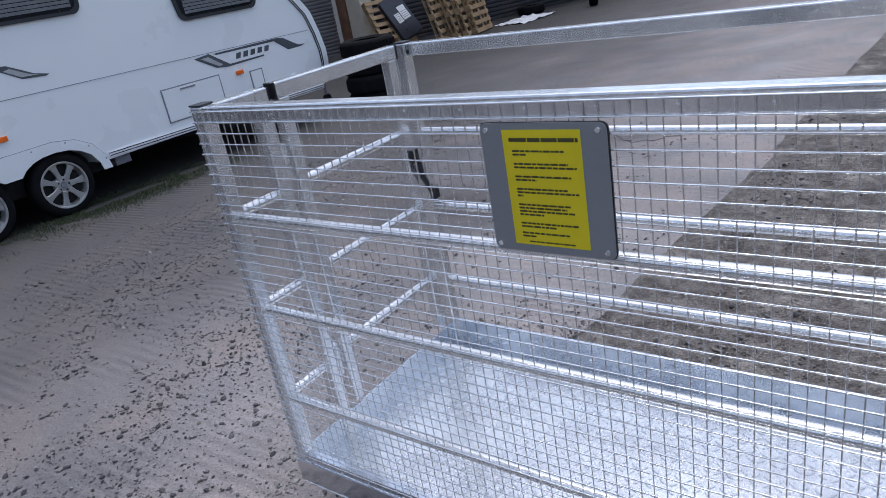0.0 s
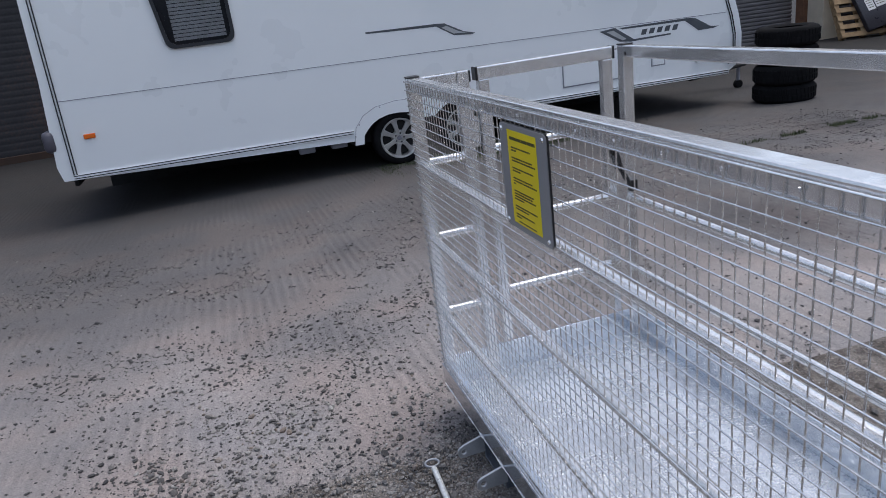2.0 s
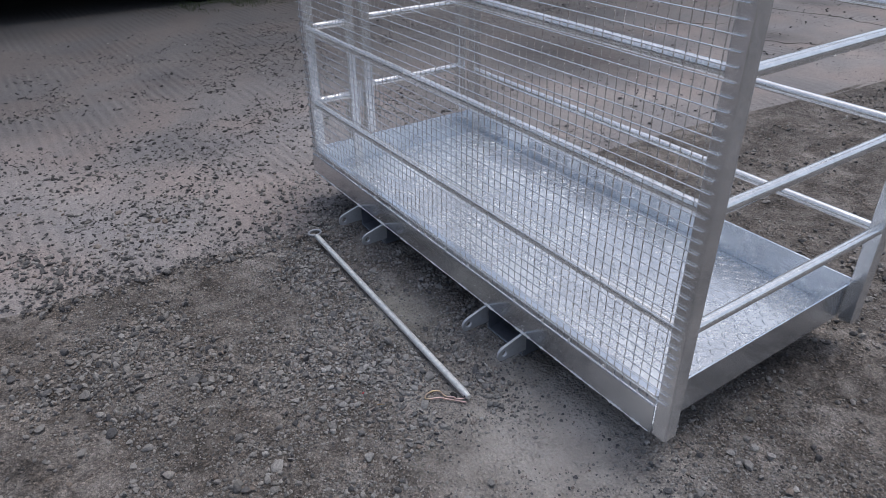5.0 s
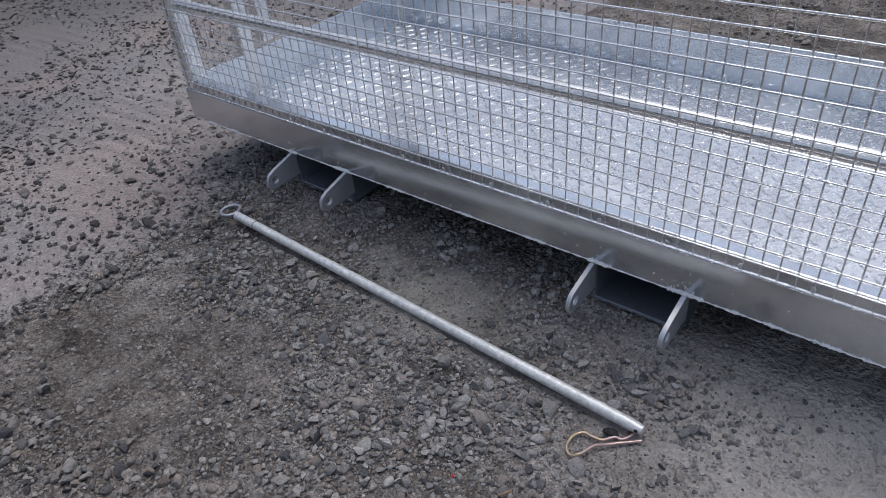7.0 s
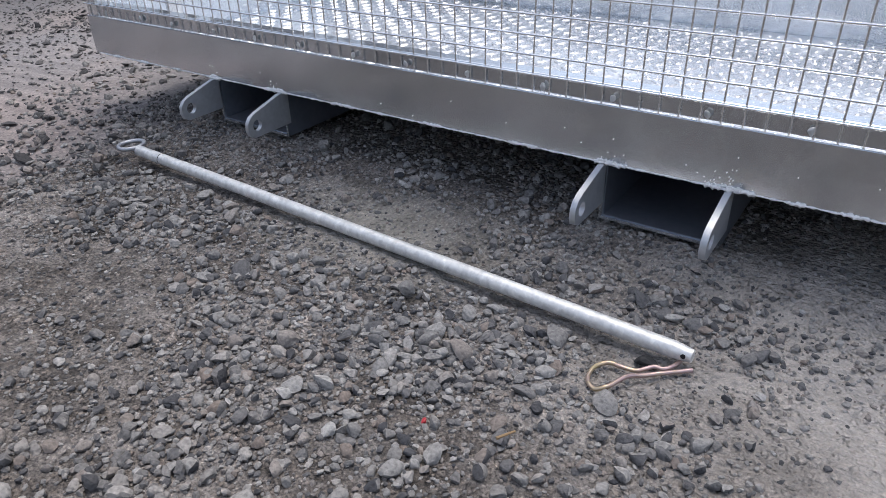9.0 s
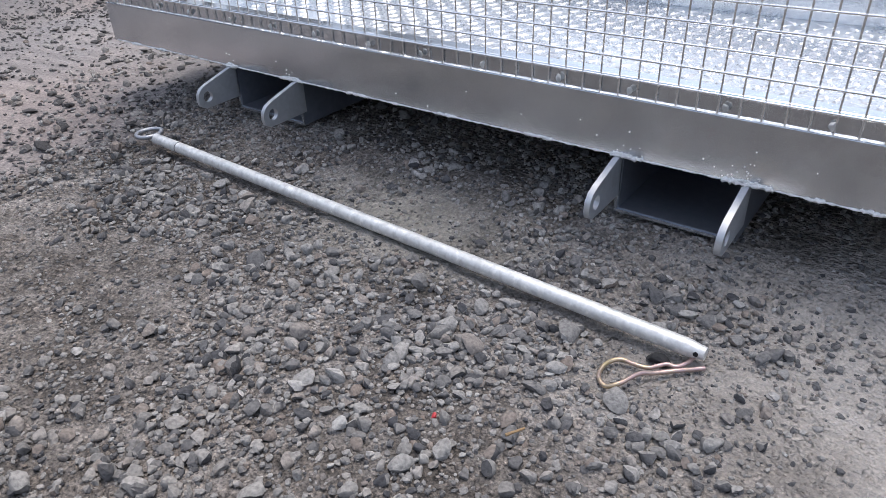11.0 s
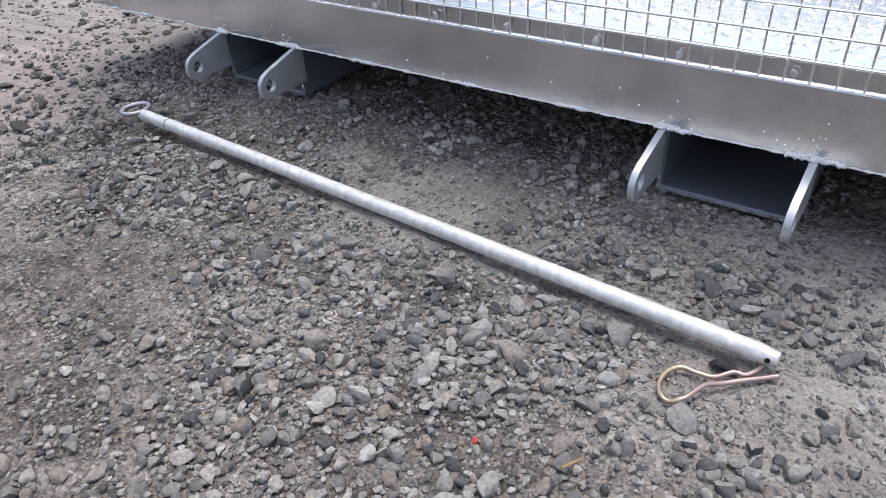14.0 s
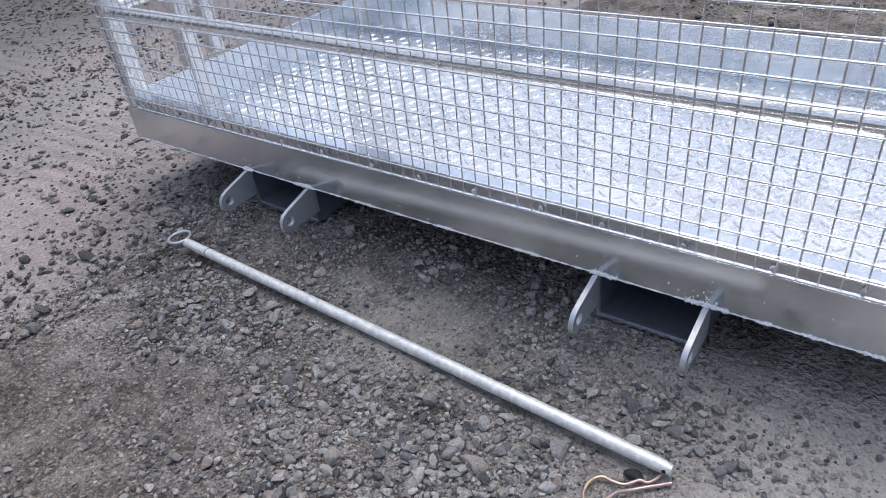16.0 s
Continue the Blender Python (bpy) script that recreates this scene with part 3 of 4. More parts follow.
rear = strew(42000, JOINT, 3.0, 2.05, 5.6, 0.0092, 0.5, 0.032, 17, lambda x, y: (1.0 if x > JOINT + skew(y) else 0.0) * (0.35 + 0.9 * noise.noise((x * 2.2, y * 2.2, 14))), 0.12)
scatter("gravel", rear, STONE, "brown-grey gravel stones behind the cage", 1, 12)
verge = strew(16000, JOINT - 1.1, JOINT + 0.12, 0.1, 2.4, 0.0105, 0.45, 0.032, 15, lambda x, y: (0.15 + 0.85 * step(JOINT - 1.1, JOINT, x - skew(y))) * (1.0 if x < JOINT + skew(y) + 0.03 else 0.0) * (0.45 + 0.9 * noise.noise((x * 3, y * 3, 12))), 0.16, lambda x, y: fall(x) + 0.003)
scatter("gravel", verge, STONE, "grey gravel stones spilt over the slab edge", 1, 10)


def loose(x, y):
    v = 0.30 + 0.9 * noise.noise((x * 1.1, y * 0.8, 6.0)) + 0.8 * noise.noise((x * 4.5, y * 4.5, 8.0))
    v += 0.5 * step(JOINT - 0.9, JOINT, x - skew(y)) + 0.22 * step(-1.6, -2.2, x) * step(1.2, 2.0, y)
    return max(0.04, v) * (1.0 if x < JOINT + skew(y) else 0.0) * (1.0 if x > -4.2 else max(0.04, 1 - (-4.2 - x) / 1.6)) * (1.0 - 0.78 * step(2.3, 2.9, y) * step(-3.9, -3.1, x))


onslab = strew(175000, -5.8, JOINT + 0.4, -2.6, 7.0, 0.0086, 0.58, 0.034, 14, loose, 0.15, lambda x, y: fall(x) + 0.004)
scatter("loose_stones", onslab, STONE_DARK, "dark loose chippings scattered on the concrete slab", 1, 8, flat=0.50)

# ---- access cage ----
X0, X1, YF, YB, TOP = -1.315, 0.500, 1.237, 2.052, 1.226
P = 0.04  # square tube
cage = thing("access_cage", "galvanised steel forklift access platform cage with mesh front", "safety cage", (-0.42, 1.62, 0.03))
for px, py in ((X0, YF), (X1 - P, YF), (X0, YB - P), (X1 - P, YB - P)):
    post = part("corner_post", boxed(px, px + P, py, py + P, 0.108, TOP, 0.004), ZINC, cage)
    part("end_cap", boxed(px - 0.001, px + P + 0.001, py - 0.001, py + P + 0.001, TOP, TOP + 0.005, 0.002), BLACK, post, "black plastic end cap")
part("intermediate_post", boxed(X0, X0 + P, 1.403, 1.403 + P, 0.108, TOP - 0.001, 0.004), ZINC, cage)
part("top_rail", boxed(X0 + P + 0.002, X1 - P - 0.002, YF + 0.001, YF + P, TOP - P, TOP, 0.004), ZINC, cage)
part("top_rail", boxed(X0 + P + 0.002, X1 - P - 0.002, YB - P, YB - 0.001, TOP - P, TOP, 0.004), ZINC, cage)
part("top_rail", boxed(X1 - P + 0.001, X1 - 0.001, YF + P + 0.002, YB - P - 0.002, TOP - P, TOP - 0.002, 0.004), ZINC, cage)
part("top_rail", boxed(X0 + 0.001, X0 + P - 0.001, YF + P + 0.002, 1.401, TOP - P, TOP - 0.002, 0.004), ZINC, cage)
part("rail_end_cap", boxed(X0 + 0.002, X0 + P - 0.002, 1.4435, 1.4490, TOP - P + 0.001, TOP - 0.003, 0.001), BLACK, cage, "black plastic end cap")
R = 0.0135
for z in (0.943, 0.682, 0.400):
    part("mid_rail", tubed((X0 + P - 0.002, YF + 0.020, z), (X1 - P + 0.002, YF + 0.020, z), R), ZINC, cage, smooth=True)
    part("mid_rail", tubed((X0 + P - 0.002, YB - 0.020, z - 0.003), (X1 - P + 0.002, YB - 0.020, z - 0.003), R), ZINC, cage, smooth=True)
    part("mid_rail", tubed((X1 - 0.020, YF + P - 0.002, z), (X1 - 0.020, YB - P + 0.002, z), R), ZINC, cage, smooth=True)
    part("mid_rail", tubed((X0 + 0.020, YF + P - 0.002, z + 0.004), (X0 + 0.020, 1.405, z + 0.004), R), ZINC, cage, smooth=True)

# gate in the short end
GA, GB = 1.473, 1.974
gate = part("gate", boxed(X0 + 0.002, X0 + P - 0.002, GA, GB, TOP - P + 0.002, TOP + 0.003, 0.004), ZINC, cage, "swinging tube gate with three round rails")
part("gate_post", boxed(X0 + 0.003, X0 + P - 0.003, GA + 0.003, GA + P, 0.235, TOP - P + 0.002, 0.004), ZINC, gate)
part("gate_post", boxed(X0 + 0.003, X0 + P - 0.003, GB - P, GB - 0.003, 0.235, TOP - P + 0.002, 0.004), ZINC, gate)
part("gate_end_cap", boxed(X0 + 0.001, X0 + P - 0.001, GA - 0.007, GA + 0.001, TOP - P + 0.001, TOP + 0.004, 0.002), BLACK, gate, "black plastic end cap")
part("gate_end_cap", boxed(X0 + 0.001, X0 + P - 0.001, GB - 0.001, GB + 0.006, TOP - P + 0.001, TOP + 0.004, 0.002), BLACK, gate, "black plastic end cap")
for z in (0.955, 0.695, 0.430):
    part("gate_rail", tubed((X0 + 0.020, GA + P - 0.002, z), (X0 + 0.020, GB - P + 0.002, z), R), ZINC, gate, smooth=True)
for z in (0.40, 1.02):
    part("hinge", tubed((X0 + 0.020, 1.4575, z - 0.05), (X0 + 0.020, 1.4575, z + 0.05), 0.012), ZINC, gate)
bm = bmesh.new()
bent(bm, [(X0 + 0.045, GB - 0.016, 0.885), (X0 + 0.056, GB - 0.010, 0.85), (X0 + 0.048, GB + 0.006, 0.80), (X0 + 0.052, GB + 0.028, 0.755), (X0 + 0.045, GB + 0.048, 0.722)], 0.010)
box(bm, X0 + 0.035, X0 + 0.052, GB - 0.030, GB + 0.004, 0.855, 0.90, 0.004)
box(bm, X0 + 0.035, X0 + 0.056, GB + 0.040, GB + 0.072, 0.705, 0.748, 0.004)
part("latch", bm, BLACK, gate, "black rubber latch strap")

# drain holes left for the galvanising bath
for p, q in (((X1 - P - 0.012, YF + 0.0015, 1.211), (X1 - P - 0.012, YF - 0.0005, 1.211)), ((X1 - 0.0015, YF + P + 0.016, 1.198), (X1 + 0.0005, YF + P + 0.016, 1.198)), ((X0 + P + 0.014, YB - P + 0.0015, 1.200), (X0 + P + 0.014, YB - P - 0.0005, 1.200))):
    part("drain_hole", tubed(p, q, 0.0058, 16), DARK, cage, "small dark drain hole")

# tray: deck and kick plates
TX0, TX1, TY0, TY1, ZB, ZT = X0 + 0.030, 0.4560, YF, 2.046, 0.112, 0.213
part("kick_plate", boxed(X0 + 0.0005, X1 - P - 0.0002, YF - 0.004, YF, ZB, 0.190, 0.0008), ZINC_SKIRT, cage, "galvanised sheet front skirt with welds along its edge")
part("kick_plate", boxed(TX0, TX1 - 0.006, TY1 - 0.005, TY1, ZB, ZT + 0.012, 0.0008), ZINC_PLATE, cage)
part("kick_plate", boxed(TX1 - 0.005, TX1, TY0 + P + 0.001, TY1, ZB, ZT, 0.0008), ZINC_PLATE, cage)
part("kick_plate", boxed(TX0, TX0 + 0.005, TY0 + P + 0.001, TY1 - 0.006, ZB, ZT + 0.012, 0.0008), ZINC_PLATE, cage)
part("base_rail", boxed(X0 + P + 0.002, X1 - P - 0.003, YF + 0.001, YF + 0.026, 0.1905, 0.216, 0.002), ZINC_SKIRT, cage)


def tread_plate():
    """Checker plate: a sheet with raised lozenge bars, set crosswise in turn."""
    bm = bmesh.new()
    box(bm, TX0 + 0.005, TX1 - 0.006, TY0 + 0.001, TY1 - 0.006, 0.1135, 0.1195)
    bm.verts.index_update()
    vs, fs = [v.co[:] for v in bm.verts], [tuple(v.index for v in f.verts) for f in bm.faces]
    bm.free()
    k, pitch = 8, 0.0285
    for j in range(int((TY1 - TY0 - 0.03) / pitch)):
        for i in range(int((TX1 - TX0 - 0.03) / pitch)):
            cx_, cy_ = TX0 + 0.024 + i * pitch, TY0 + 0.030 + j * pitch
            a = radians(45 if (i + j) % 2 else -45) + radians(8)
            o = len(vs)
            for ring, (L, W, z) in enumerate(((0.0140, 0.0046, 0.1194), (0.0100, 0.0020, 0.1216))):
                for q in range(k):
                    t = 6.28319 * q / k
                    u, w = L * math.cos(t), W * math.sin(t)
                    vs.append((cx_ + u * math.cos(a) - w * math.sin(a), cy_ + u * math.sin(a) + w * math.cos(a), z))
            for q in range(k):
                fs.append((o + q, o + (q + 1) % k, o + k + (q + 1) % k, o + k + q))
            fs.append(tuple(o + k + q for q in range(k)))
    me = bpy.data.meshes.new("deck")
    me.from_pydata(vs, [], fs)
    me.materials.append(ZINC_DECK)
    return me


part("deck", tread_plate(), None, cage, "bright galvanised checker plate floor with raised treads")

# fork pockets under the tray, with pin lugs
PB = 0.028
for a, b in ((-0.931, -0.755), (-0.153, 0.010)):
    bm = bmesh.new()
    t = 0.006
    prism(bm, [(a, PB), (b, PB), (b, ZB - 0.0005), (b - t, ZB - 0.0005), (b - t, PB + t), (a + t, PB + t), (a + t, ZB - 0.0005), (a, ZB - 0.0005)], 0.804, Matrix.Translation((0, 2.044, 0)) @ pose(0, 0, 0, 90))
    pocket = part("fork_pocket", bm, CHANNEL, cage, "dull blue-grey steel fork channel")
    bm = bmesh.new()
    prism(bm, [(a, PB), (b, PB), (b, ZB - 0.001), (b - 0.004, ZB - 0.001), (b - 0.004, PB + 0.004), (a + 0.004, PB + 0.004), (a + 0.004, ZB - 0.001), (a, ZB - 0.001)], 0.002, Matrix.Translation((0, 1.2398, 0)) @ pose(0, 0, 0, 90))
    part("cut_edge", bm, ZINC_PLATE, pocket, "bright cut edge of the channel")
    for lx in (a - 0.004, b - 0.004):
        outline = [(1.245, 0.1115), (1.225, 0.1105), (1.168, 0.0945), (1.156, 0.0890), (1.1485, 0.0800), (1.147, 0.0670), (1.1505, 0.0570), (1.160, 0.0520), (1.245, 0.0530)]
        hole = [(1.168 + 0.0100 * math.cos(t * 0.5236), 0.0725 + 0.0100 * math.sin(t * 0.5236)) for t in range(12)]
        bm = bmesh.new()
        for face_x in (lx, lx + 0.008):
            vs = [bm.verts.new((face_x, y, z)) for y, z in outline]
            hs = [bm.verts.new((face_x, y, z)) for y, z in hole]
            es = [bm.edges.new((r_[i], r_[(i + 1) % len(r_)])) for r_ in (vs, hs) for i in range(len(r_))]
            bmesh.ops.triangle_fill(bm, use_beauty=True, edges=es)
        bm.verts.ensure_lookup_table()
        n1, n2 = len(outline), len(hole)
        for off, n in ((0, n1), (n1, n2)):
            for i in range(n):
                p, q = off + i, off + (i + 1) % n
                bm.faces.new((bm.verts[p], bm.verts[q], bm.verts[q + n1 + n2], bm.verts[p + n1 + n2]))
        bmesh.ops.recalc_face_normals(bm, faces=bm.faces)
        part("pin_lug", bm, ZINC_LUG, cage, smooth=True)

# weld beads on the lower edge of the skirt
rng = random.Random(21)


def bead(x0, x1, z=ZB + 0.001, y=YF - 0.0045, r=0.0035, pitch=0.003, wander=0.0015):
    bm = bmesh.new()
    n = max(4, int((x1 - x0) / pitch))
    rings = []
    for i in range(n + 1):
        c_ = Vector((x0 + (x1 - x0) * i / n, y + rng.uniform(-0.0008, 0.0008), z + rng.uniform(-wander, wander)))
        rr = r * rng.uniform(0.55, 1.25) * (0.5 if i in (0, n) else 1)
        rings.append([bm.verts.new(c_ + Vector((0, rr * math.cos(k * 1.0472), rr * math.sin(k * 1.0472)))) for k in range(6)])
    for a, b in zip(rings, rings[1:]):
        for k in range(6):
            bm.faces.new((a[k], a[(k + 1) % 6], b[(k + 1) % 6], b[k]))
    bm.faces.new(rings[0]), bm.faces.new(rings[-1])
    bmesh.ops.recalc_face_normals(bm, faces=bm.faces)
    return part("weld_bead", bm, WELD, cage, "rough bright weld bead", True)


for x, a, b in ((-0.931, 0.012, 0.020), (-0.755, 0.040, 0.016), (-0.153, 0.012, 0.034), (0.010, 0.030, 0.030)):
    bead(x - a, x + b, r=0.0032, pitch=0.0022, wander=0.0012)
    bead(x - a * 0.6, x + b * 0.5, z=ZB + 0.0042, r=0.0017, pitch=0.002, wander=0.0014)
bead(X0 + 0.01, X1 - P - 0.005, z=ZB + 0.0008, y=YF - 0.0044, r=0.0012, pitch=0.004, wander=0.0003)
for x0, w in ((-1.25, 0.03), (-1.16, 0.025), (-1.05, 0.02), (-0.635, 0.050), (-0.535, 0.012), (-0.448, 0.036), (-0.295, 0.046), (0.075, 0.02), (0.13, 0.03), (0.20, 0.04), (0.265, 0.016), (0.33, 0.04), (0.40, 0.03)):
    bead(x0, x0 + w, r=0.0025, pitch=0.002, wander=0.0010)
# spatter thrown up the skirt above each lug
bm = bmesh.new()
spots = [(-0.393, 0.156, 0.8), (-0.527, 0.130, 1.0), (-0.465, 0.121, 1.1), (-0.30, 0.14, 0.8), (-0.21, 0.15, 0.9), (-0.185, 0.134, 1.0), (-0.045, 0.133, 1.1), (0.08, 0.145, 0.8), (0.16, 0.15, 0.7), (-0.80, 0.14, 0.7)]
for x, count in ((-0.931, 3), (-0.755, 4), (-0.145, 8), (0.008, 24)):
    spots += [(x + rng.gauss(-0.004, 0.014), ZB + 0.005 + abs(rng.gauss(0, 0.011)), rng.uniform(0.6, 1.3)) for _ in range(count)]
for x, z, k in spots:
    bmesh.ops.create_icosphere(bm, subdivisions=1, radius=0.0010 * k, matrix=Matrix.Translation((x, YF - 0.0045, z)))
tagged(part("weld_spatter", bm, WELD, cage, "bright spots of weld spatter"), kind="stuff")

# woven mesh front
MX0, MX1, MZ0, MZ1, WY, WR = X0 + 0.003, X1 - 0.012, 0.1885, 1.2155, YF - 0.0040, 0.00155
panel = part("mesh_panel", tubed((MX0, WY, MZ1), (MX1, WY, MZ1), 0.0017, 8), ZINC_WIRE, cage, "galvanised welded wire mesh with square openings")
hw = mesh_of("wire", tubed((MX0, 0, 0), (MX1, 0, 0), WR, 8), ZINC_WIRE, True)
vw = mesh_of("wire", tubed((0, 0, MZ0 - 0.003), (0, 0, MZ1 + 0.002), WR * 0.85, 8), ZINC_WIRE, True)
nh, nv = 40, 71
for i in range(1, nh):
    w = part("wire", hw, None, panel)
    w.location = (0, WY, MZ0 + (MZ1 - MZ0) * i / nh)
for i in range(nv + 1):
    w = part("wire", vw, None, panel)
    w.location = (MX0 + 0.012 + (MX1 - MX0 - 0.045) * i / nv, WY + 0.0025, 0)
bolt_me = bmesh.new()
tube(bolt_me, (0, 0, 0), (0, -0.0030, 0), 0.0031, 10, 0.0022)
bolt_me = mesh_of("bolt", bolt_me, ZINC, True)
tack_shapes, tack_tris = stone_shapes(2, 4, 41)
tacks = []
for shape in tack_shapes:
    me = bpy.data.meshes.new("tack_weld")
    me.from_pydata([(v[0] * 0.0046, v[1] * 0.0024, v[2] * 0.0062) for v in shape], [], [tuple(t) for t in tack_tris])
    me.materials.append(TACK)
    tacks.append(me)
for i in range(14):
    b = part("bolt", bolt_me, None, cage)
    b.location = (-1.283 + i * 0.1241, YF - 0.003, 1.2045)
for i in range(16):
    b = part("tack_weld", tacks[i % 4], None, cage)
    b.location = (-1.240 + i * 0.1098 + 0.006 * math.sin(i * 2.3), YF - 0.0045, 0.2005)

# notice on the mesh
sign = thing("safety_sign", "grey plate with a yellow safety notice, bolted to the mesh", "sign", (-0.365, WY - 0.004, 1.07))
bm = bmesh.new()
SX0, SX1, SZ0, SZ1, SY = -0.497, -0.270, 0.955, 1.184, WY - 0.0022
c = 0.012
outl = []
for cx_, cz_, a0 in ((SX1 - c, SZ1 - c, 0), (SX0 + c, SZ1 - c, 90), (SX0 + c, SZ0 + c, 180), (SX1 - c, SZ0 + c, 270)):
    for k in range(5):
        a = radians(a0 + 22.5 * k)
        outl.append((cx_ + c * math.cos(a), cz_ + c * math.sin(a)))
prism(bm, outl, 0.006, Matrix.Translation((0, SY, 0)) @ pose(0, 0, 0, 90))
plate = part("plate", bm, GREYPLATE, sign)
bm = bmesh.new()
prism(bm, [(SX0 + (a - SX0) * 1.012 - 0.001, SZ0 + (b - SZ0) * 1.008 - 0.001) for a, b in outl], 0.004, Matrix.Translation((0, SY + 0.0001, 0)) @ pose(0, 0, 0, 90))
part("backing", bm, BLACK, sign, "black rubber backing edge")
NX = -0.4545
notice = part("notice", boxed(NX, NX + 0.141, SY - 0.0066, SY - 0.0061, 0.969, 1.173), YELLOW, sign, "yellow printed notice sheet")
lines = [(1.158, 0.006, 0.132, 0.0062), (1.139, 0.010, 0.100, 0.003), (1.133, 0.010, 0.038, 0.003), (1.117, 0.010, 0.105, 0.003), (1.111, 0.010, 0.118, 0.003), (1.095, 0.010, 0.108, 0.003), (1.089, 0.010, 0.050, 0.003),
         (1.073, 0.010, 0.100, 0.003), (1.067, 0.010, 0.118, 0.003), (1.061, 0.010, 0.024, 0.003), (1.045, 0.010, 0.102, 0.003), (1.039, 0.010, 0.096, 0.003), (1.033, 0.010, 0.108, 0.003), (1.027, 0.010, 0.056, 0.003),
         (1.011, 0.010, 0.112, 0.003), (1.005, 0.010, 0.076, 0.003), (0.993, 0.010, 0.096, 0.003), (0.987, 0.010, 0.038, 0.003), (0.977, 0.022, 0.104, 0.0024)]
for z, a, b, h in lines:
    bm = bmesh.new()
    x = NX + a + 0.006
    end = NX + min(0.136, b * 1.10)
    while x < end:
        w = min(rng.uniform(0.022, 0.036) if h > 0.005 else rng.uniform(0.005, 0.015), end - x)
        box(bm, x, x + w, SY - 0.0070, SY - 0.0066, z - 0.002 - h * 0.52, z - 0.002 + h * 0.52)
        x += w + 0.0016
    part("text_line", bm, INK, notice)
for bx, bz in ((SX0 + 0.012, SZ1 - 0.012), (SX1 - 0.014, SZ1 - 0.012), (SX0 + 0.012, SZ0 + 0.012), (SX1 - 0.014, SZ0 + 0.012)):
    part("sign_bolt", tubed((bx, SY - 0.006, bz), (bx, SY - 0.0095, bz), 0.0055, 12, 0.004), ZINC, sign, "small zinc bolt head")

# ---- loose bar, clip and bits ----
bar = thing("retaining_bar", "galvanised round retaining bar lying on the gravel", "steel bar", ROD_A)
d = (ROD_B - ROD_A).normalized()
bm = bmesh.new()
tube(bm, ROD_A, ROD_B - d * 0.020, 0.0098, 24)
tube(bm, ROD_B - d * 0.0205, ROD_B, 0.0098, 24, 0.0072)
rod_part = part("bar", bm, ZINC_BAR, bar, smooth=True)
rod_part.data.set_sharp_from_angle(angle=radians(40))
side = Vector((-d.y, d.x, 0))
e = ROD_B - d * 0.008 - side * 0.0072 + Vector((0, 0, 0.001))
part("pin_hole", tubed(e + side * 0.001, e - side * 0.0014, 0.0027, 12), DARK, bar, "dark drilled hole")
part("groove", tubed(ROD_A + d * 0.072, ROD_A + d * 0.0735, 0.00992, 24), DARK, bar, "dark turned groove")
bm = bmesh.new()
hc = ROD_A - d * 0.020 + Vector((0, 0, 0.006))
bent(bm, [hc + d * 0.020 * math.cos(t * 0.3142) + side * 0.023 * math.sin(t * 0.3142) for t in range(20)], 0.0042, 8, True)
part("ring_handle", bm, STEEL, bar, "flattened welded ring handle", True)

clip = thing("spring_clip", "yellow-passivated wire spring clip lying by the bar end", "clip", (-0.005, 0.985, 0.006))
pts = [(0.032, 1.009), (0.029, 0.992), (0.020, 0.978), (0.010, 0.980), (0.002, 0.972), (-0.007, 0.962)]  # wavy leg
pts += [(-0.033 + 0.0180 * math.cos(radians(a)), 0.937 + 0.0245 * math.sin(radians(a))) for a in range(72, 338, 14)]  # round loop
pts += [(-0.0105, 0.944), (-0.003, 0.953), (0.010, 0.964), (0.028, 0.978), (0.048, 0.994)]  # straight leg
pts = [(0.050 + (x - 0.048) * 0.88, y + 0.020) for x, y in pts]
for _ in range(2):  # round the bends
    fair = [pts[0]]
    for p, q in zip(pts, pts[1:]):
        fair += [(p[0] * 0.75 + q[0] * 0.25, p[1] * 0.75 + q[1] * 0.25), (p[0] * 0.25 + q[0] * 0.75, p[1] * 0.25 + q[1] * 0.75)]
    pts = fair + [pts[-1]]
bm = bmesh.new()
n = len(pts)
bent(bm, [(x, y, gravel_height(x, y) * 0.4 + 0.0065 + 0.0045 * step(0.66, 0.78, i / n) * step(0.92, 0.84, i / n)) for i, (x, y) in enumerate(pts)], 0.0024, 8)
part("wire_form", bm, BRASS, clip, smooth=True)


def lump(name, x, y, size, flat, mat, label, category, seed):
    shapes, tris = stone_shapes(2, 1, seed)
    z = gravel_height(x, y)
    me = bpy.data.meshes.new(name)
    me.from_pydata([(x + v[0] * size[0], y + v[1] * size[1], z + (v[2] + 0.7) * flat) for v in shapes[0]], [], [tuple(t) for t in tris])
    me.materials.append(mat)
    return tagged(new(name, me), label, category)


lump("rubber_lump", 0.004, 1.005, (0.017, 0.009), 0.009, LUMP, "small black rubber lump beside the spring clip", "debris", 31)
lump("red_chip", -0.145, 0.811, (0.0035, 0.004), 0.004, RED, "tiny bright red plastic chip among the gravel", "debris", 32)
bm = bmesh.new()
tube(bm, (-0.064, 0.811, 0.020), (-0.054, 0.828, 0.020), 0.0016, 6, 0.001)
solid("twig", bm, WOOD, "short dry brown twig lying on the gravel", "twig")

# ---- caravan ----
CX = -6.90
van = thing("caravan", "white twin-axle touring caravan with dark graphics", "caravan", (-7.96, 3.1, -0.27))


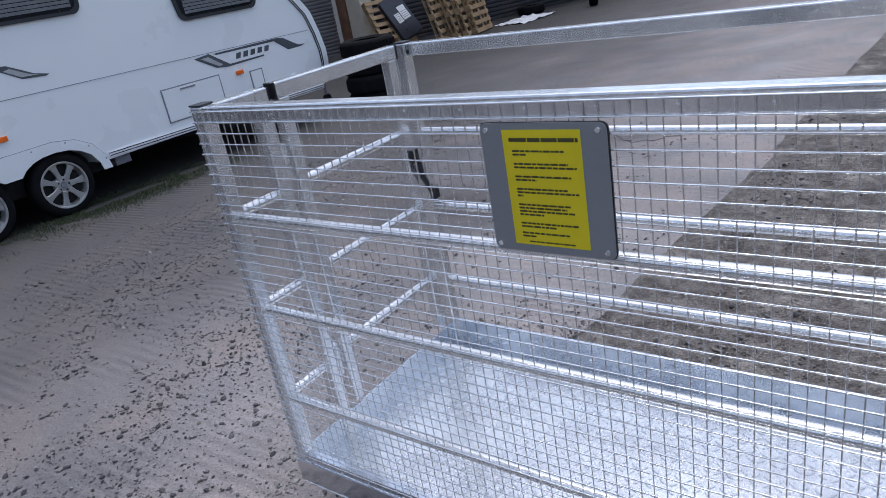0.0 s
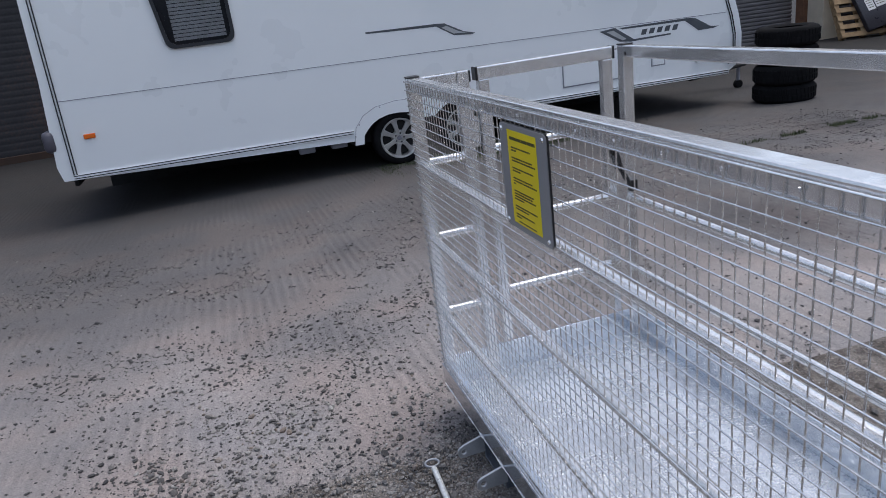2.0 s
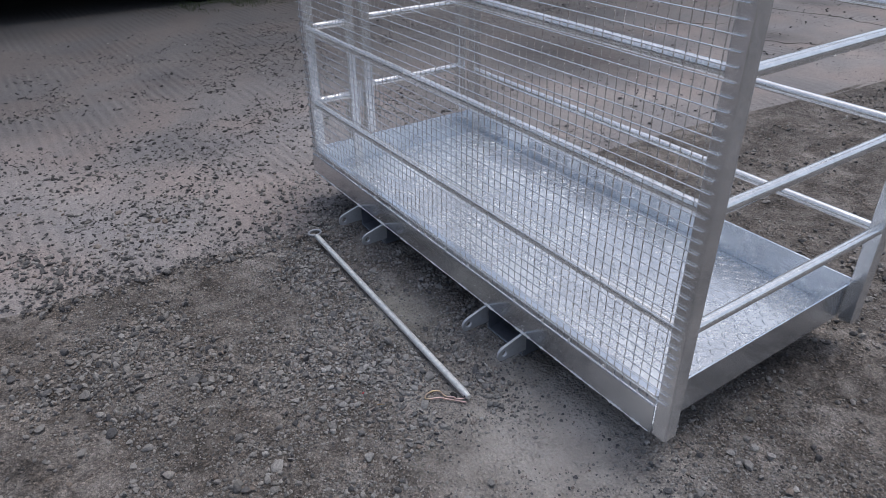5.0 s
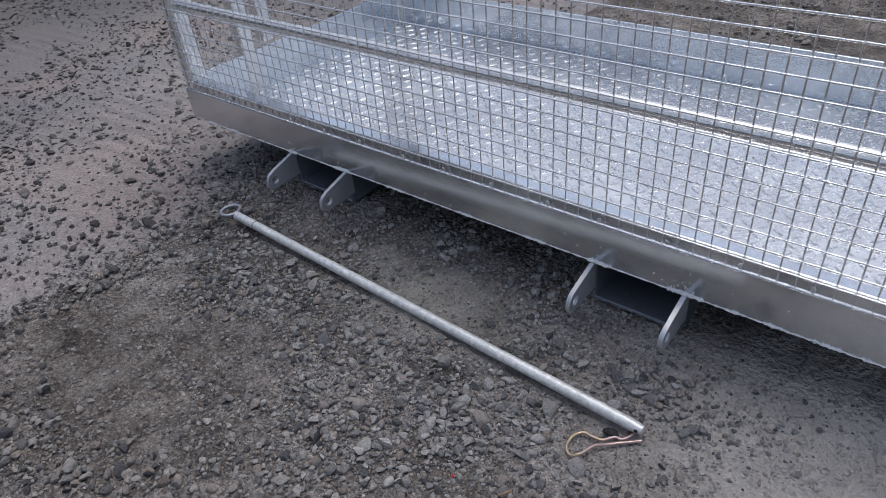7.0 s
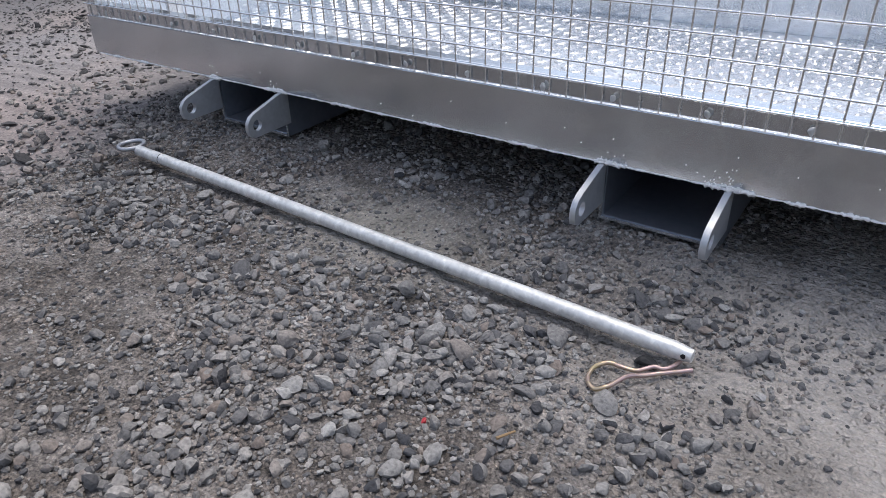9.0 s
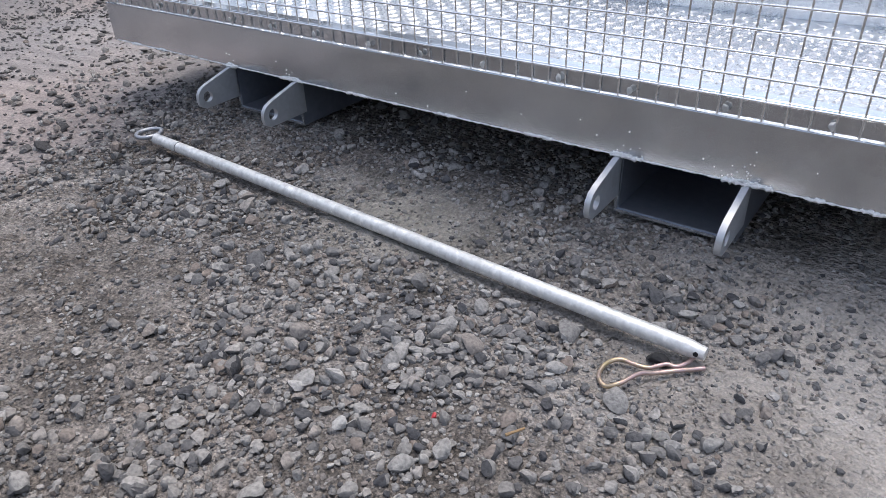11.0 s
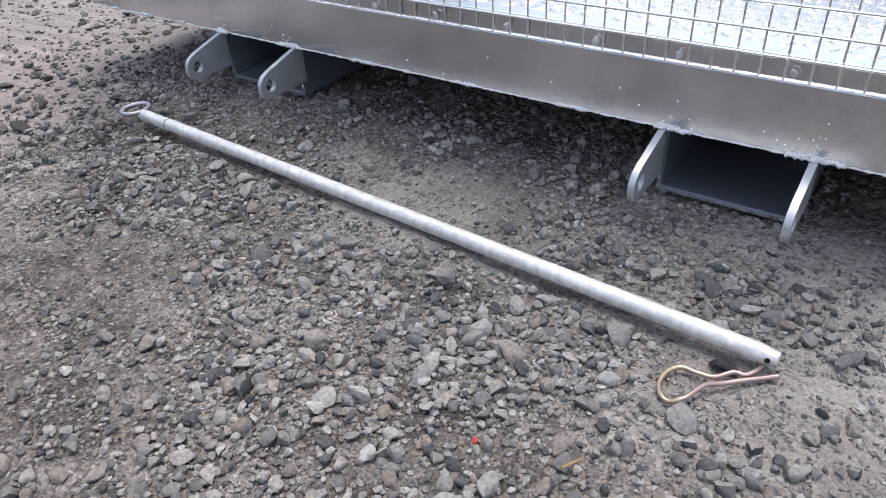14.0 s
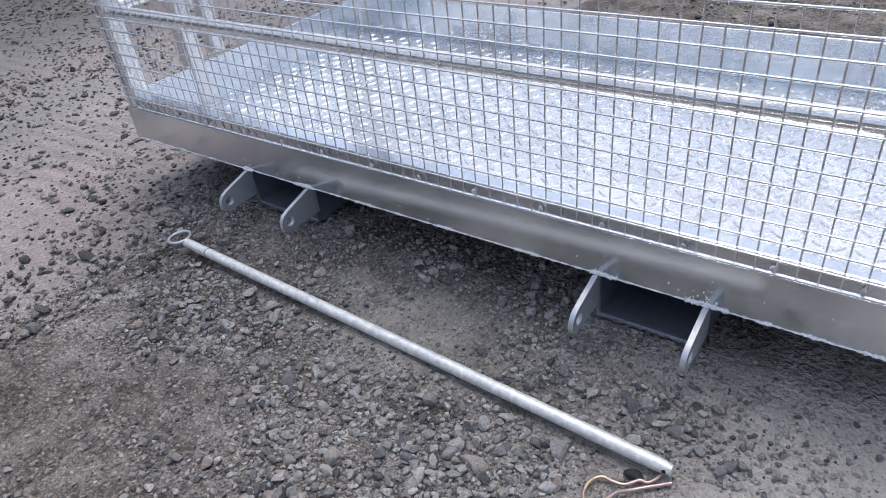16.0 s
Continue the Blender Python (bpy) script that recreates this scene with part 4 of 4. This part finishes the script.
ARCH = [(2.10, 0.14), (2.14, 0.19), (2.21, 0.255), (2.29, 0.300), (2.40, 0.330), (2.52, 0.336), (2.64, 0.322), (2.73, 0.288), (2.80, 0.232), (2.96, 0.232), (3.02, 0.288), (3.10, 0.332), (3.20, 0.358), (3.33, 0.366), (3.46, 0.352), (3.57, 0.312), (3.66, 0.245), (3.72, 0.14)]
body_outline = [(-0.93, 0.20), (1.975, 0.092), (2.06, 0.092), *ARCH, (7.00, 0.14), (7.14, 0.22), (7.22, 0.45), (7.22, 0.62), (7.17, 0.85), (7.08, 1.12), (6.92, 1.32), (6.66, 1.55), (6.30, 1.85), (5.9, 2.10), (5.4, 2.24), (4.6, 2.30), (0.2, 2.30), (-0.6, 2.26), (-0.92, 2.12), (-0.96, 1.95), (-0.99, 1.2), (-1.06, 0.35), (-1.03, 0.20)]
to_x = Matrix(((0, 0, 1, 0), (1, 0, 0, 0), (0, 1, 0, 0), (0, 0, 0, 1)))  # outline (y, z), depth along x
bm = bmesh.new()
prism(bm, body_outline, 2.2, Matrix.Translation((CX - 2.2, 0, 0)) @ to_x)
body = part("body", bm, WHITE, van, "glossy white panelled caravan shell")
# arch moulding, proud of the side
bm = bmesh.new()
outer = [(1.98, 0.045), (2.02, 0.24), (2.12, 0.36), (2.27, 0.435), (2.5, 0.468), (2.93, 0.462), (3.33, 0.468), (3.55, 0.43), (3.70, 0.34), (3.80, 0.20), (3.83, 0.06)]
prism(bm, [(2.085, 0.045), *ARCH, (3.735, 0.06)][::-1] + outer, 0.014, Matrix.Translation((CX + 0.001, 0, 0)) @ to_x)
arch = part("wheel_arch", bm, WHITE, van, "white twin wheel arch moulding with small screws")
bm = bmesh.new()
bent(bm, [(CX + 0.010, y, z + 0.003) for y, z in outer], 0.0035, 6)
part("seal", bm, GREYCAP, arch, "thin grey sealant line")
for y, z in ((1.998, 0.16), (2.06, 0.285), (2.32, 0.442), (2.72, 0.452), (3.12, 0.452), (3.45, 0.442), (3.66, 0.35), (3.79, 0.18)):
    part("screw", tubed((CX + 0.014, y, z - 0.014), (CX + 0.018, y, z - 0.014), 0.008, 10), GREYCAP, arch, "small screw head")
# awning rails and trim
def strip(y0, y1, za, zb, x, depth):
    """A flat strip along the caravan side, za and zb its lower and upper edge at the rear; the floor line drops to the front."""
    drop = 0.012 * (y1 - y0)
    bm = bmesh.new()
    prism(bm, [(y0, za), (y1, za - drop), (y1, zb - drop), (y0, zb)], depth, Matrix.Translation((CX + x, 0, 0)) @ to_x)
    return bm


for y0, y1, z in ((-0.93, 1.985, 0.202), (3.84, 7.02, 0.160)):
    rail = part("awning_rail", strip(y0, y1, z, z + 0.050, 0.001, 0.013), WHITE, van, "white rail with two thin black inserts")
    for o in (0.010, 0.036):
        part("insert", strip(y0 + 0.002, y1 - 0.002, z + o, z + o + 0.009, 0.0135, 0.002), TRIM, rail, "thin black rubber insert")
bm = bmesh.new()
for a, b in (((-0.93, 0.20), (-0.905, 1.2)), ((-0.905, 1.2), (-0.885, 1.95))):
    for o in (0.0, 0.028):
        prism(bm, [(a[0] + o, a[1]), (a[0] + o + 0.010, a[1]), (b[0] + o + 0.010, b[1]), (b[0] + o, b[1])], 0.010, Matrix.Translation((CX + 0.001, 0, 0)) @ to_x)
part("edge_trim", bm, TRIM, van, "black corner trim strip")
front = [(7.05, 0.25), (7.12, 0.45), (7.12, 0.62), (7.07, 0.85), (6.98, 1.10), (6.83, 1.28), (6.58, 1.50), (6.22, 1.79)]
bm = bmesh.new()
for o in (0.0, 0.030):
    prism(bm, [(y - o, z - o * 0.27) for y, z in front] + [(y - o - 0.010, z - o * 0.27 - 0.003) for y, z in front[::-1]], 0.010, Matrix.Translation((CX + 0.001, 0, 0)) @ to_x)
part("edge_trim", bm, TRIM, van, "black corner trim strip")
part("seam", strip(-0.88, 6.98, 0.985, 0.991, 0.0005, 0.003), GREYCAP, van, "thin panel joint line")


def van_window(y0, y1, z0, z1, slant, slats):
    """Acrylic window: dark frame, tinted pane, pleated blind behind."""
    def outline(g):
        r, pts = 0.09, []
        a, b, c_, d_ = y0 + g, y1 - g, z0 + g, z1 - g
        for cx_, cz_, a0 in ((b - r, d_ - r, 0), (a + r, d_ - r, 90), (a + r + slant, c_ + r, 180), (b - r, c_ + r, 270)):
            pts += [(cx_ + r * math.cos(radians(a0 + 22.5 * k)), cz_ + r * math.sin(radians(a0 + 22.5 * k))) for k in range(5)]
        return pts
    bm = bmesh.new()
    prism(bm, outline(0), 0.006, Matrix.Translation((CX + 0.002, 0, 0)) @ to_x)
    w = part("window", bm, TRIM, van, "dark-framed tinted acrylic window with a blind")
    bm = bmesh.new()
    z = z0 + 0.07
    while z < z1 - 0.06:
        box(bm, CX + 0.0085, CX + 0.0125, y0 + 0.10 + slant, y1 - 0.08, z, z + slats * 0.8, 0.001)
        z += slats
    part("blind", bm, BLIND, w, "grey pleated blind")
    bm = bmesh.new()
    prism(bm, outline(0.015), 0.004, Matrix.Translation((CX + 0.018, 0, 0)) @ to_x)
    pane = part("pane", bm, GLASS, w)
    pane.visible_shadow = False
    bm = bmesh.new()
    o, i = outline(0), outline(0.035)
    vs = [[bm.verts.new((x, y, z)) for y, z in ring] for x, ring in ((CX + 0.002, o), (CX + 0.026, o), (CX + 0.026, i), (CX + 0.002, i))]
    n = len(o)
    for q in range(4):
        for k in range(n):
            bm.faces.new((vs[q][k], vs[q][(k + 1) % n], vs[(q + 1) % 4][(k + 1) % n], vs[(q + 1) % 4][k]))
    bmesh.ops.recalc_face_normals(bm, faces=bm.faces)
    part("window_frame", bm, TRIM, w)


van_window(0.17, 0.93, 1.335, 2.02, 0.07, 0.036)
van_window(3.0, 4.06, 1.56, 2.06, 0.03, 0.036)
van_window(5.06, 6.22, 1.30, 1.78, 0.05, 0.036)


def decal(pts, mat, x=0.002, name="decal", label="dark grey stripe graphic"):
    """A printed graphic; the graphics drop a little towards the front."""
    bm = bmesh.new()
    prism(bm, [(y, z - 0.018 - (0.052 * (y - 2.29) if y < 4 else 0.014)) for y, z in pts], 0.0012, Matrix.Translation((CX + x, 0, 0)) @ to_x)
    return part(name, bm, mat, van, label)


decal([(2.29, 1.262), (3.10, 1.292), (3.20, 1.29), (3.42, 1.19), (3.555, 1.165), (3.52, 1.150), (3.30, 1.155), (3.10, 1.262), (2.29, 1.244)], DECAL)
decal([(3.22, 1.262), (3.36, 1.196), (3.46, 1.175), (3.30, 1.172), (3.16, 1.245)], SILVER, 0.0036, label="silver stripe graphic")
decal([(5.15, 0.915), (5.36, 0.935), (5.62, 0.77), (6.15, 0.775), (6.15, 0.757), (5.58, 0.745), (5.42, 0.765)], DECAL)
decal([(5.42, 0.925), (6.42, 0.925), (6.52, 0.905), (6.74, 0.785), (6.87, 0.775), (6.78, 0.758), (6.56, 0.755), (6.36, 0.895), (5.46, 0.905)], DECAL)
decal([(5.24, 0.900), (5.34, 0.905), (5.52, 0.785), (5.46, 0.775)], SILVER, 0.0036, label="silver stripe graphic")
for i in range(5):  # model name as plain slanted blocks
    y = 5.72 + i * 0.112
    decal([(y, 0.806), (y + 0.070, 0.806), (y + 0.096, 0.870), (y + 0.026, 0.870)], DECAL, label="plain dark block in place of a name")
for y in (-0.68, 2.92, 5.715):
    lamp = part("marker_lamp", boxed(CX + 0.001, CX + 0.020, y - 0.055, y + 0.055, 0.592, 0.640, 0.006), AMBER, van, "orange side marker lamp")


def framed_hatch(name, y0, y1, z0, z1, label):
    bm = bmesh.new()
    t = 0.012
    for a in ((y0, y1, z0, z0 + t), (y0, y1, z1 - t, z1), (y0, y0 + t, z0 + t, z1 - t), (y1 - t, y1, z0 + t, z1 - t)):
        box(bm, CX + 0.001, CX + 0.007, *a)
    h = part(name, bm, GREYCAP, van, label)
    part("hatch_panel", boxed(CX + 0.001, CX + 0.010, y0 + t + 0.003, y1 - t - 0.003, z0 + t + 0.003, z1 - t - 0.003, 0.002), WHITE, h)
    return h


hatch = framed_hatch("locker_door", 4.62, 5.42, 0.29, 0.66, "white locker door with a grey seal line")
part("catch", boxed(CX + 0.010, CX + 0.020, 4.86, 5.06, 0.612, 0.628, 0.003), GREYCAP, hatch)
framed_hatch("service_flap", 5.86, 6.06, 0.37, 0.60, "small white service flap")
part("socket_cover", tubed((CX, 6.55, 0.37), (CX + 0.03, 6.55, 0.37), 0.05, 20), WHITE, van)
part("bumper_corner", boxed(CX - 0.16, CX + 0.03, -1.12, -1.00, 0.50, 0.72, 0.05), BUMPER, van, "dark grey rounded corner lamp moulding", True)

# wheels


def wheel(y):
    zc = 0.040
    at = Matrix.Translation((CX - 0.10, y, zc)) @ pose(0, 0, 0, 0, 90)
    bm = bmesh.new()
    lathe(bm, [(0.215, -0.085), (0.228, -0.096), (0.262, -0.100), (0.294, -0.090), (0.308, -0.070), (0.311, 0.0), (0.308, 0.070), (0.294, 0.090), (0.262, 0.100), (0.228, 0.096), (0.215, 0.085)], at, 48)
    w = part("wheel", bm, RUBBER, van, "road wheel with a seven-spoke alloy rim", True)
    bm = bmesh.new()
    lathe(bm, [(0.234, 0.094), (0.228, 0.102), (0.214, 0.100), (0.205, 0.075), (0.200, -0.05), (0.212, -0.05), (0.216, 0.07)], at, 48)
    part("rim", bm, ALLOY, w, smooth=True)
    bm = bmesh.new()
    lathe(bm, [(0.0005, 0.060), (0.030, 0.060), (0.034, 0.066), (0.070, 0.066), (0.084, 0.058), (0.088, 0.02), (0.0005, 0.02)], at, 28)
    hub = part("hub", bm, ALLOY, w, smooth=True)
    part("hub_cap", tubed(at @ Vector((0, 0, 0.058)), at @ Vector((0, 0, 0.070)), 0.028, 20, 0.024), GREYCAP, hub, "grey centre cap")
    for k in range(5):
        a = radians(20 + 72 * k)
        p = Vector((0.053 * math.cos(a), 0.053 * math.sin(a), 0.064))
        part("wheel_bolt", tubed(at @ p, at @ (p + Vector((0, 0, 0.004))), 0.010, 8), TRIM, hub, "dark wheel bolt")
    bm = bmesh.new()
    prism(bm, [(0.060, -0.028), (0.120, -0.023), (0.180, -0.030), (0.213, -0.046), (0.213, 0.046), (0.180, 0.030), (0.120, 0.023), (0.060, 0.028)], 0.026, Matrix.Translation((0, 0, 0.052)))
    bmesh.ops.bevel(bm, geom=bm.edges[:], offset=0.004, segments=1, affect="EDGES")
    me = mesh_of("spoke", bm, ALLOY)
    for k in range(7):
        s = part("spoke", me, None, w)
        s.matrix_local = at @ pose(0, 0, 0, 0, 0, 90 + 360 / 7 * k)
    bm = bmesh.new()
    tube(bm, at @ Vector((0, 0, -0.09)), at @ Vector((0, 0, 0.02)), 0.198, 28)
    part("brake_drum", bm, DARK, w, "dark brake drum behind the spokes")


for y in (2.512, 3.312):
    wheel(y)
bm = bmesh.new()
box(bm, CX - 2.0, CX - 0.22, 1.98, 3.83, 0.02, 0.60)
part("wheel_box", bm, DARK, van)
bm = bmesh.new()
for x in (CX - 1.55, CX - 0.62):
    box(bm, x - 0.03, x + 0.03, -0.9, 6.9, 0.115, 0.15, 0.004)
part("chassis", bm, DARK, van)
# added black panel to the ground: hides lit ground, stands in for underbody shadow
part("far_shade_panel", boxed(CX - 2.19, CX - 2.13, -0.95, 6.9, -0.31, 0.138, 0.01), DARK, van, "dark panel added along the far side, standing in for underbody shade")
hitch = part("drawbar", tubed((-8.51, 6.8, 0.05), (-7.99, 8.15, 0.05), 0.035, 10), DARK, van, "dark drawbar with coupling and jockey wheel")
part("drawbar_beam", tubed((-7.41, 6.8, 0.05), (-7.93, 8.15, 0.05), 0.035, 10), DARK, hitch)
part("coupling", boxed(-8.00, -7.92, 8.12, 8.42, 0.03, 0.11, 0.02), DARK, hitch)
part("jockey_tube", tubed((-7.96, 8.06, -0.20), (-7.96, 8.06, 0.20), 0.026, 12), GREYCAP, hitch, "grey jockey wheel tube")
part("jockey_wheel", tubed((-7.995, 8.06, fall(-8.0) + 0.062), (-7.925, 8.06, fall(-8.0) + 0.062), 0.058, 24), RUBBER, hitch, "small black jockey wheel")
# added black strip that carries the underbody shadow on to the rear end
part("rear_shade_panel", boxed(CX - 2.12, CX - 0.22, -0.99, -0.94, 0.10, 0.215, 0.01), DARK, van, "dark panel added below the rear of the body, standing in for shade")
for y in (1.45, 1.82, 4.02):
    part("bracket", boxed(CX - 0.22, CX - 0.10, y - 0.09, y + 0.09, 0.03, 0.14, 0.01), GREYCAP, van, "grey underside bracket")

# grass round the wheels
rng = random.Random(5)
vs, fs = [], []
for _ in range(20000):
    x, y = rng.gauss(CX + 0.20, 0.26), rng.gauss(3.8, 0.65)
    if rng.random() < 0.25:
        y = rng.uniform(2.2, 5.2)
    if noise.noise((x * 3, y * 3, 1)) < -0.25:
        continue
    z, h, a = fall(x) + 0.002, 0.006 + 0.032 * rng.random() ** 2.2, rng.uniform(0, 6.28)
    dx, dy, l = 0.004 * math.cos(a), 0.004 * math.sin(a), rng.uniform(0.1, 0.7) * h
    o = len(vs)
    vs += [(x - dx, y - dy, z), (x + dx, y + dy, z), (x - dy * l / 0.004, y + dx * l / 0.004, z + h)]
    fs.append((o, o + 1, o + 2))
for _ in range(1500):  # weeds in the slab joint
    x, y = rng.gauss(-4.42, 0.03), rng.gauss(6.05, 0.5)
    if noise.noise((x, y * 4, 5)) < 0.0:
        continue
    z, h, a = fall(x) + 0.006, 0.008 + 0.04 * rng.random() ** 2, rng.uniform(0, 6.28)
    dx, dy, l = 0.004 * math.cos(a), 0.004 * math.sin(a), rng.uniform(0.1, 0.8) * h
    o = len(vs)
    vs += [(x - dx, y - dy, z), (x + dx, y + dy, z), (x - dy * l / 0.004, y + dx * l / 0.004, z + h)]
    fs.append((o, o + 1, o + 2))
me = bpy.data.meshes.new("grass")
me.from_pydata(vs, [], fs)
me.materials.append(GRASS)
tagged(new("grass", me), "thin dull green grass growing round the caravan wheels", "grass", kind="stuff")


# ---- tyres ----
def tyre(name, label, r=0.36, w=0.225, group=""):
    t = thing(name, label, "tyre", (0, 0, 0), group)
    h = w / 2
    bm = bmesh.new()
    lathe(bm, [(r * 0.60, -h * 0.8), (r * 0.68, -h * 0.98), (r * 0.84, -h), (r * 0.95, -h * 0.86), (r, -h * 0.6), (r, h * 0.6), (r * 0.95, h * 0.86), (r * 0.84, h), (r * 0.68, h * 0.98), (r * 0.60, h * 0.8), (r * 0.66, h * 0.6), (r * 0.9, h * 0.5), (r * 0.9, -h * 0.5), (r * 0.66, -h * 0.6)], None, 40)
    part("casing", bm, RUBBER, t, smooth=True)
    bm = bmesh.new()
    for k in range(44):
        a = 360 / 44 * k
        m = pose(0, 0, 0, 0, 0, a) @ Matrix.Translation((r + 0.001, 0, 0))
        for z0, z1, sk in ((-h * 0.62, -h * 0.08, 0.006), (h * 0.08, h * 0.62, -0.006)):
            prism(bm, [(-0.004, -0.017), (0.006, -0.015), (0.006, 0.013), (-0.004, 0.015)], z1 - z0, m @ Matrix.Translation((0, sk, z0)))
    part("tread", bm, RUBBER, t, "worn block tread")
    return t


TZ = fall(-6.3) + 0.004
first = tyre("tyre", "worn black car tyre lying flat in a stack", group="stack of tyres")
first.matrix_basis = pose(-6.31, 7.38, TZ + 0.113)
for k, (dx, dy) in enumerate(((0.02, -0.015), (-0.015, 0.02), (0.012, 0.01))):
    copy_thing(first, pose(-6.31 + dx, 7.38 + dy, TZ + 0.113 + 0.226 * (k + 1), 0, 0, 37 * k))
WZ = fall(-10)
copy_thing(first, pose(-9.545, 17.72, WZ + 0.12, 0, 0, 20))["label"] = "black tyre lying flat by the building"
copy_thing(first, pose(-7.814, 17.912, WZ + 0.365, 0, 90, 25))["label"] = "black tyre standing upright in the yard"

# ---- building ----
def slatted(name, p, q, z0, z1, pitch, depth, mat, label):
    """A wall of horizontal slats from p to q, with real thickness."""
    p, q = Vector((*p, 0)), Vector((*q, 0))
    u = (q - p).normalized()
    nrm = Vector((u.y, -u.x, 0))
    prof = [(-0.15, z0)]
    z = z0
    while z < z1:
        prof += [(0, z), (depth, z + pitch * 0.3), (depth, z + pitch * 0.7), (0, z + pitch * 0.97)]
        z += pitch
    prof.append((-0.15, z))
    bm = bmesh.new()
    m = Matrix.Identity(4)
    m.col[0], m.col[1], m.col[2], m.col[3] = (*nrm, 0), (0, 0, 1, 0), (*u, 0), (*p, 1)
    prism(bm, prof, (q - p).length, m)
    return solid(name, bm, mat, label, "wall", "structure")


slatted("wall_west", (-13.057, -24.993), (-13.057, 8.677), WZ + 0.13, 5.5, 0.11, 0.004, CLAD, "dark horizontally ribbed metal cladding of a shed")
solid("plinth", boxed(-13.201, -13.028, -24.993, 8.677, WZ - 0.05, WZ + 0.13, 0.01), PLINTH, "low reddish-brown wall base course", "wall", "structure")
slatted("shutter_1", (-13.008, 8.677), (-12.479, 13.237), WZ - 0.02, 4.0, 0.085, 0.02, SHUT, "grey ribbed roller shutter door, closed")
solid("wall_upper", boxed(-13.345, -13.057, 8.677, 13.198, 4.05, 5.5), CLAD, "dark cladding above the shutter", "wall", "structure")
solid("door_post", boxed(-12.21, -11.998, 13.102, 13.333, WZ - 0.02, 4.6, 0.01), RUST, "brown rusty steel door post", "post", "structure")
solid("pillar", boxed(-11.979, -11.537, 13.198, 13.631, WZ - 0.02, 5.2, 0.02), RENDER_, "pale rendered pillar beside the shutter", "pillar", "structure")
slatted("wall_north", (-11.806, 13.583), (-9.209, 20.702), WZ - 0.02, 5.2, 0.11, 0.022, CLAD, "dark ribbed shed wall behind the pallets")
slatted("wall_far", (-9.016, 20.798), (28.887, 31.765), WZ - 0.02, 4.0, 0.11, 0.022, CLAD, "dark far shed wall closing the yard")

# unseen dark walls added behind and beside the camera, for reflections and bounce
slatted("unseen_wall_south", (24, -19.0), (-13.0, -19.0), -0.35, 4.4, 0.22, 0.03, CLAD, "plain dark wall added out of view to close off the low sky")
slatted("unseen_wall_east", (24, 33), (24, -26), -0.35, 3.2, 0.22, 0.03, CLAD, "plain dark wall added out of view to close off the low sky")


def pallet():
    """Wooden pallet standing in x-z, top deck towards -y."""
    t = thing("pallet", "worn wooden pallet leaning upright against the wall", "pallet", (0, 0, 0), "pallets against the wall")
    for k in range(7):
        z = 0.005 + k * 0.182
        part("deck_board", boxed(-0.5, 0.5, -0.146, -0.124, z, z + 0.098, 0.003), WOOD, t)
    for x in (-0.45, 0, 0.45):
        part("stringer", boxed(x - 0.05, x + 0.05, -0.123, -0.101, 0.0, 1.2, 0.003), WOOD, t)
        for z in (0.0, 0.527, 1.055):
            part("block", boxed(x - 0.05, x + 0.05, -0.1005, -0.0225, z, z + 0.145, 0.004), WOOD, t)
        part("base_board", boxed(x - 0.05, x + 0.05, -0.022, 0.0, 0.0, 1.2, 0.003), WOOD, t)
    return t


first = pallet()
LEAN = pose(-10.844, 13.535, WZ, -27, 0, 78)
first.matrix_basis = LEAN
for x, y, r, a in ((-9.738, 13.92, -14, 104), (-9.603, 14.285, -13, 108), (-9.497, 14.574, -13, 106), (-9.391, 14.892, -12, 101)):
    copy_thing(first, pose(x, y, WZ, r, 0, a))
pack = thing("wrapped_pack", "black plastic-wrapped pack with two white labels on a pallet", "package", (-10.507, 13.583, WZ))
m = LEAN @ pose(0.26, -0.148, 0.10, 90) @ pose(0.0, 0.5, 0, 0, 0, 13) @ pose(0, -0.5, 0)
bm = bmesh.new()
prism(bm, [(-0.35, 0.02), (-0.30, 0.0), (0.33, 0.01), (0.37, 0.05), (0.36, 1.02), (0.31, 1.07), (-0.29, 1.06), (-0.34, 1.01)], 0.10, m)
bmesh.ops.bevel(bm, geom=bm.edges[:], offset=0.012, segments=2, affect="EDGES")
part("wrap", bm, FILM, pack)
for a, b, c_, d_ in ((-0.17, 0.0, 0.40, 0.64), (0.03, 0.27, 0.42, 0.77)):
    bm = bmesh.new()
    prism(bm, [(a, c_), (b, c_), (b, d_), (a, d_)], 0.004, m @ pose(0, 0, 0.101))
    lab = part("label_sheet", bm, PAPER, pack, "white paper label")
    bm = bmesh.new()
    for k in range(4):
        zz = c_ + 0.05 + k * 0.05
        prism(bm, [(a + 0.02, zz), (b - 0.03, zz), (b - 0.03, zz + 0.012), (a + 0.02, zz + 0.012)], 0.002, m @ pose(0, 0, 0.1055))
    part("print_line", bm, INK, lab)
bm = bmesh.new()
bmesh.ops.create_grid(bm, x_segments=24, y_segments=12, size=0.5)
for v in bm.verts:
    v.co = Vector((-8.968 + v.co.x * 0.9, 16.373 + v.co.y * 1.6, WZ + 0.03 + 0.05 * noise.noise(v.co * 6) + 0.02 * noise.noise(v.co * 17)))
ob = solid("polythene_sheet", bm, SHEET, "crumpled white polythene sheet lying by the pallets", "sheet")
sol = ob.modifiers.new("thick", "SOLIDIFY")
sol.thickness = 0.003
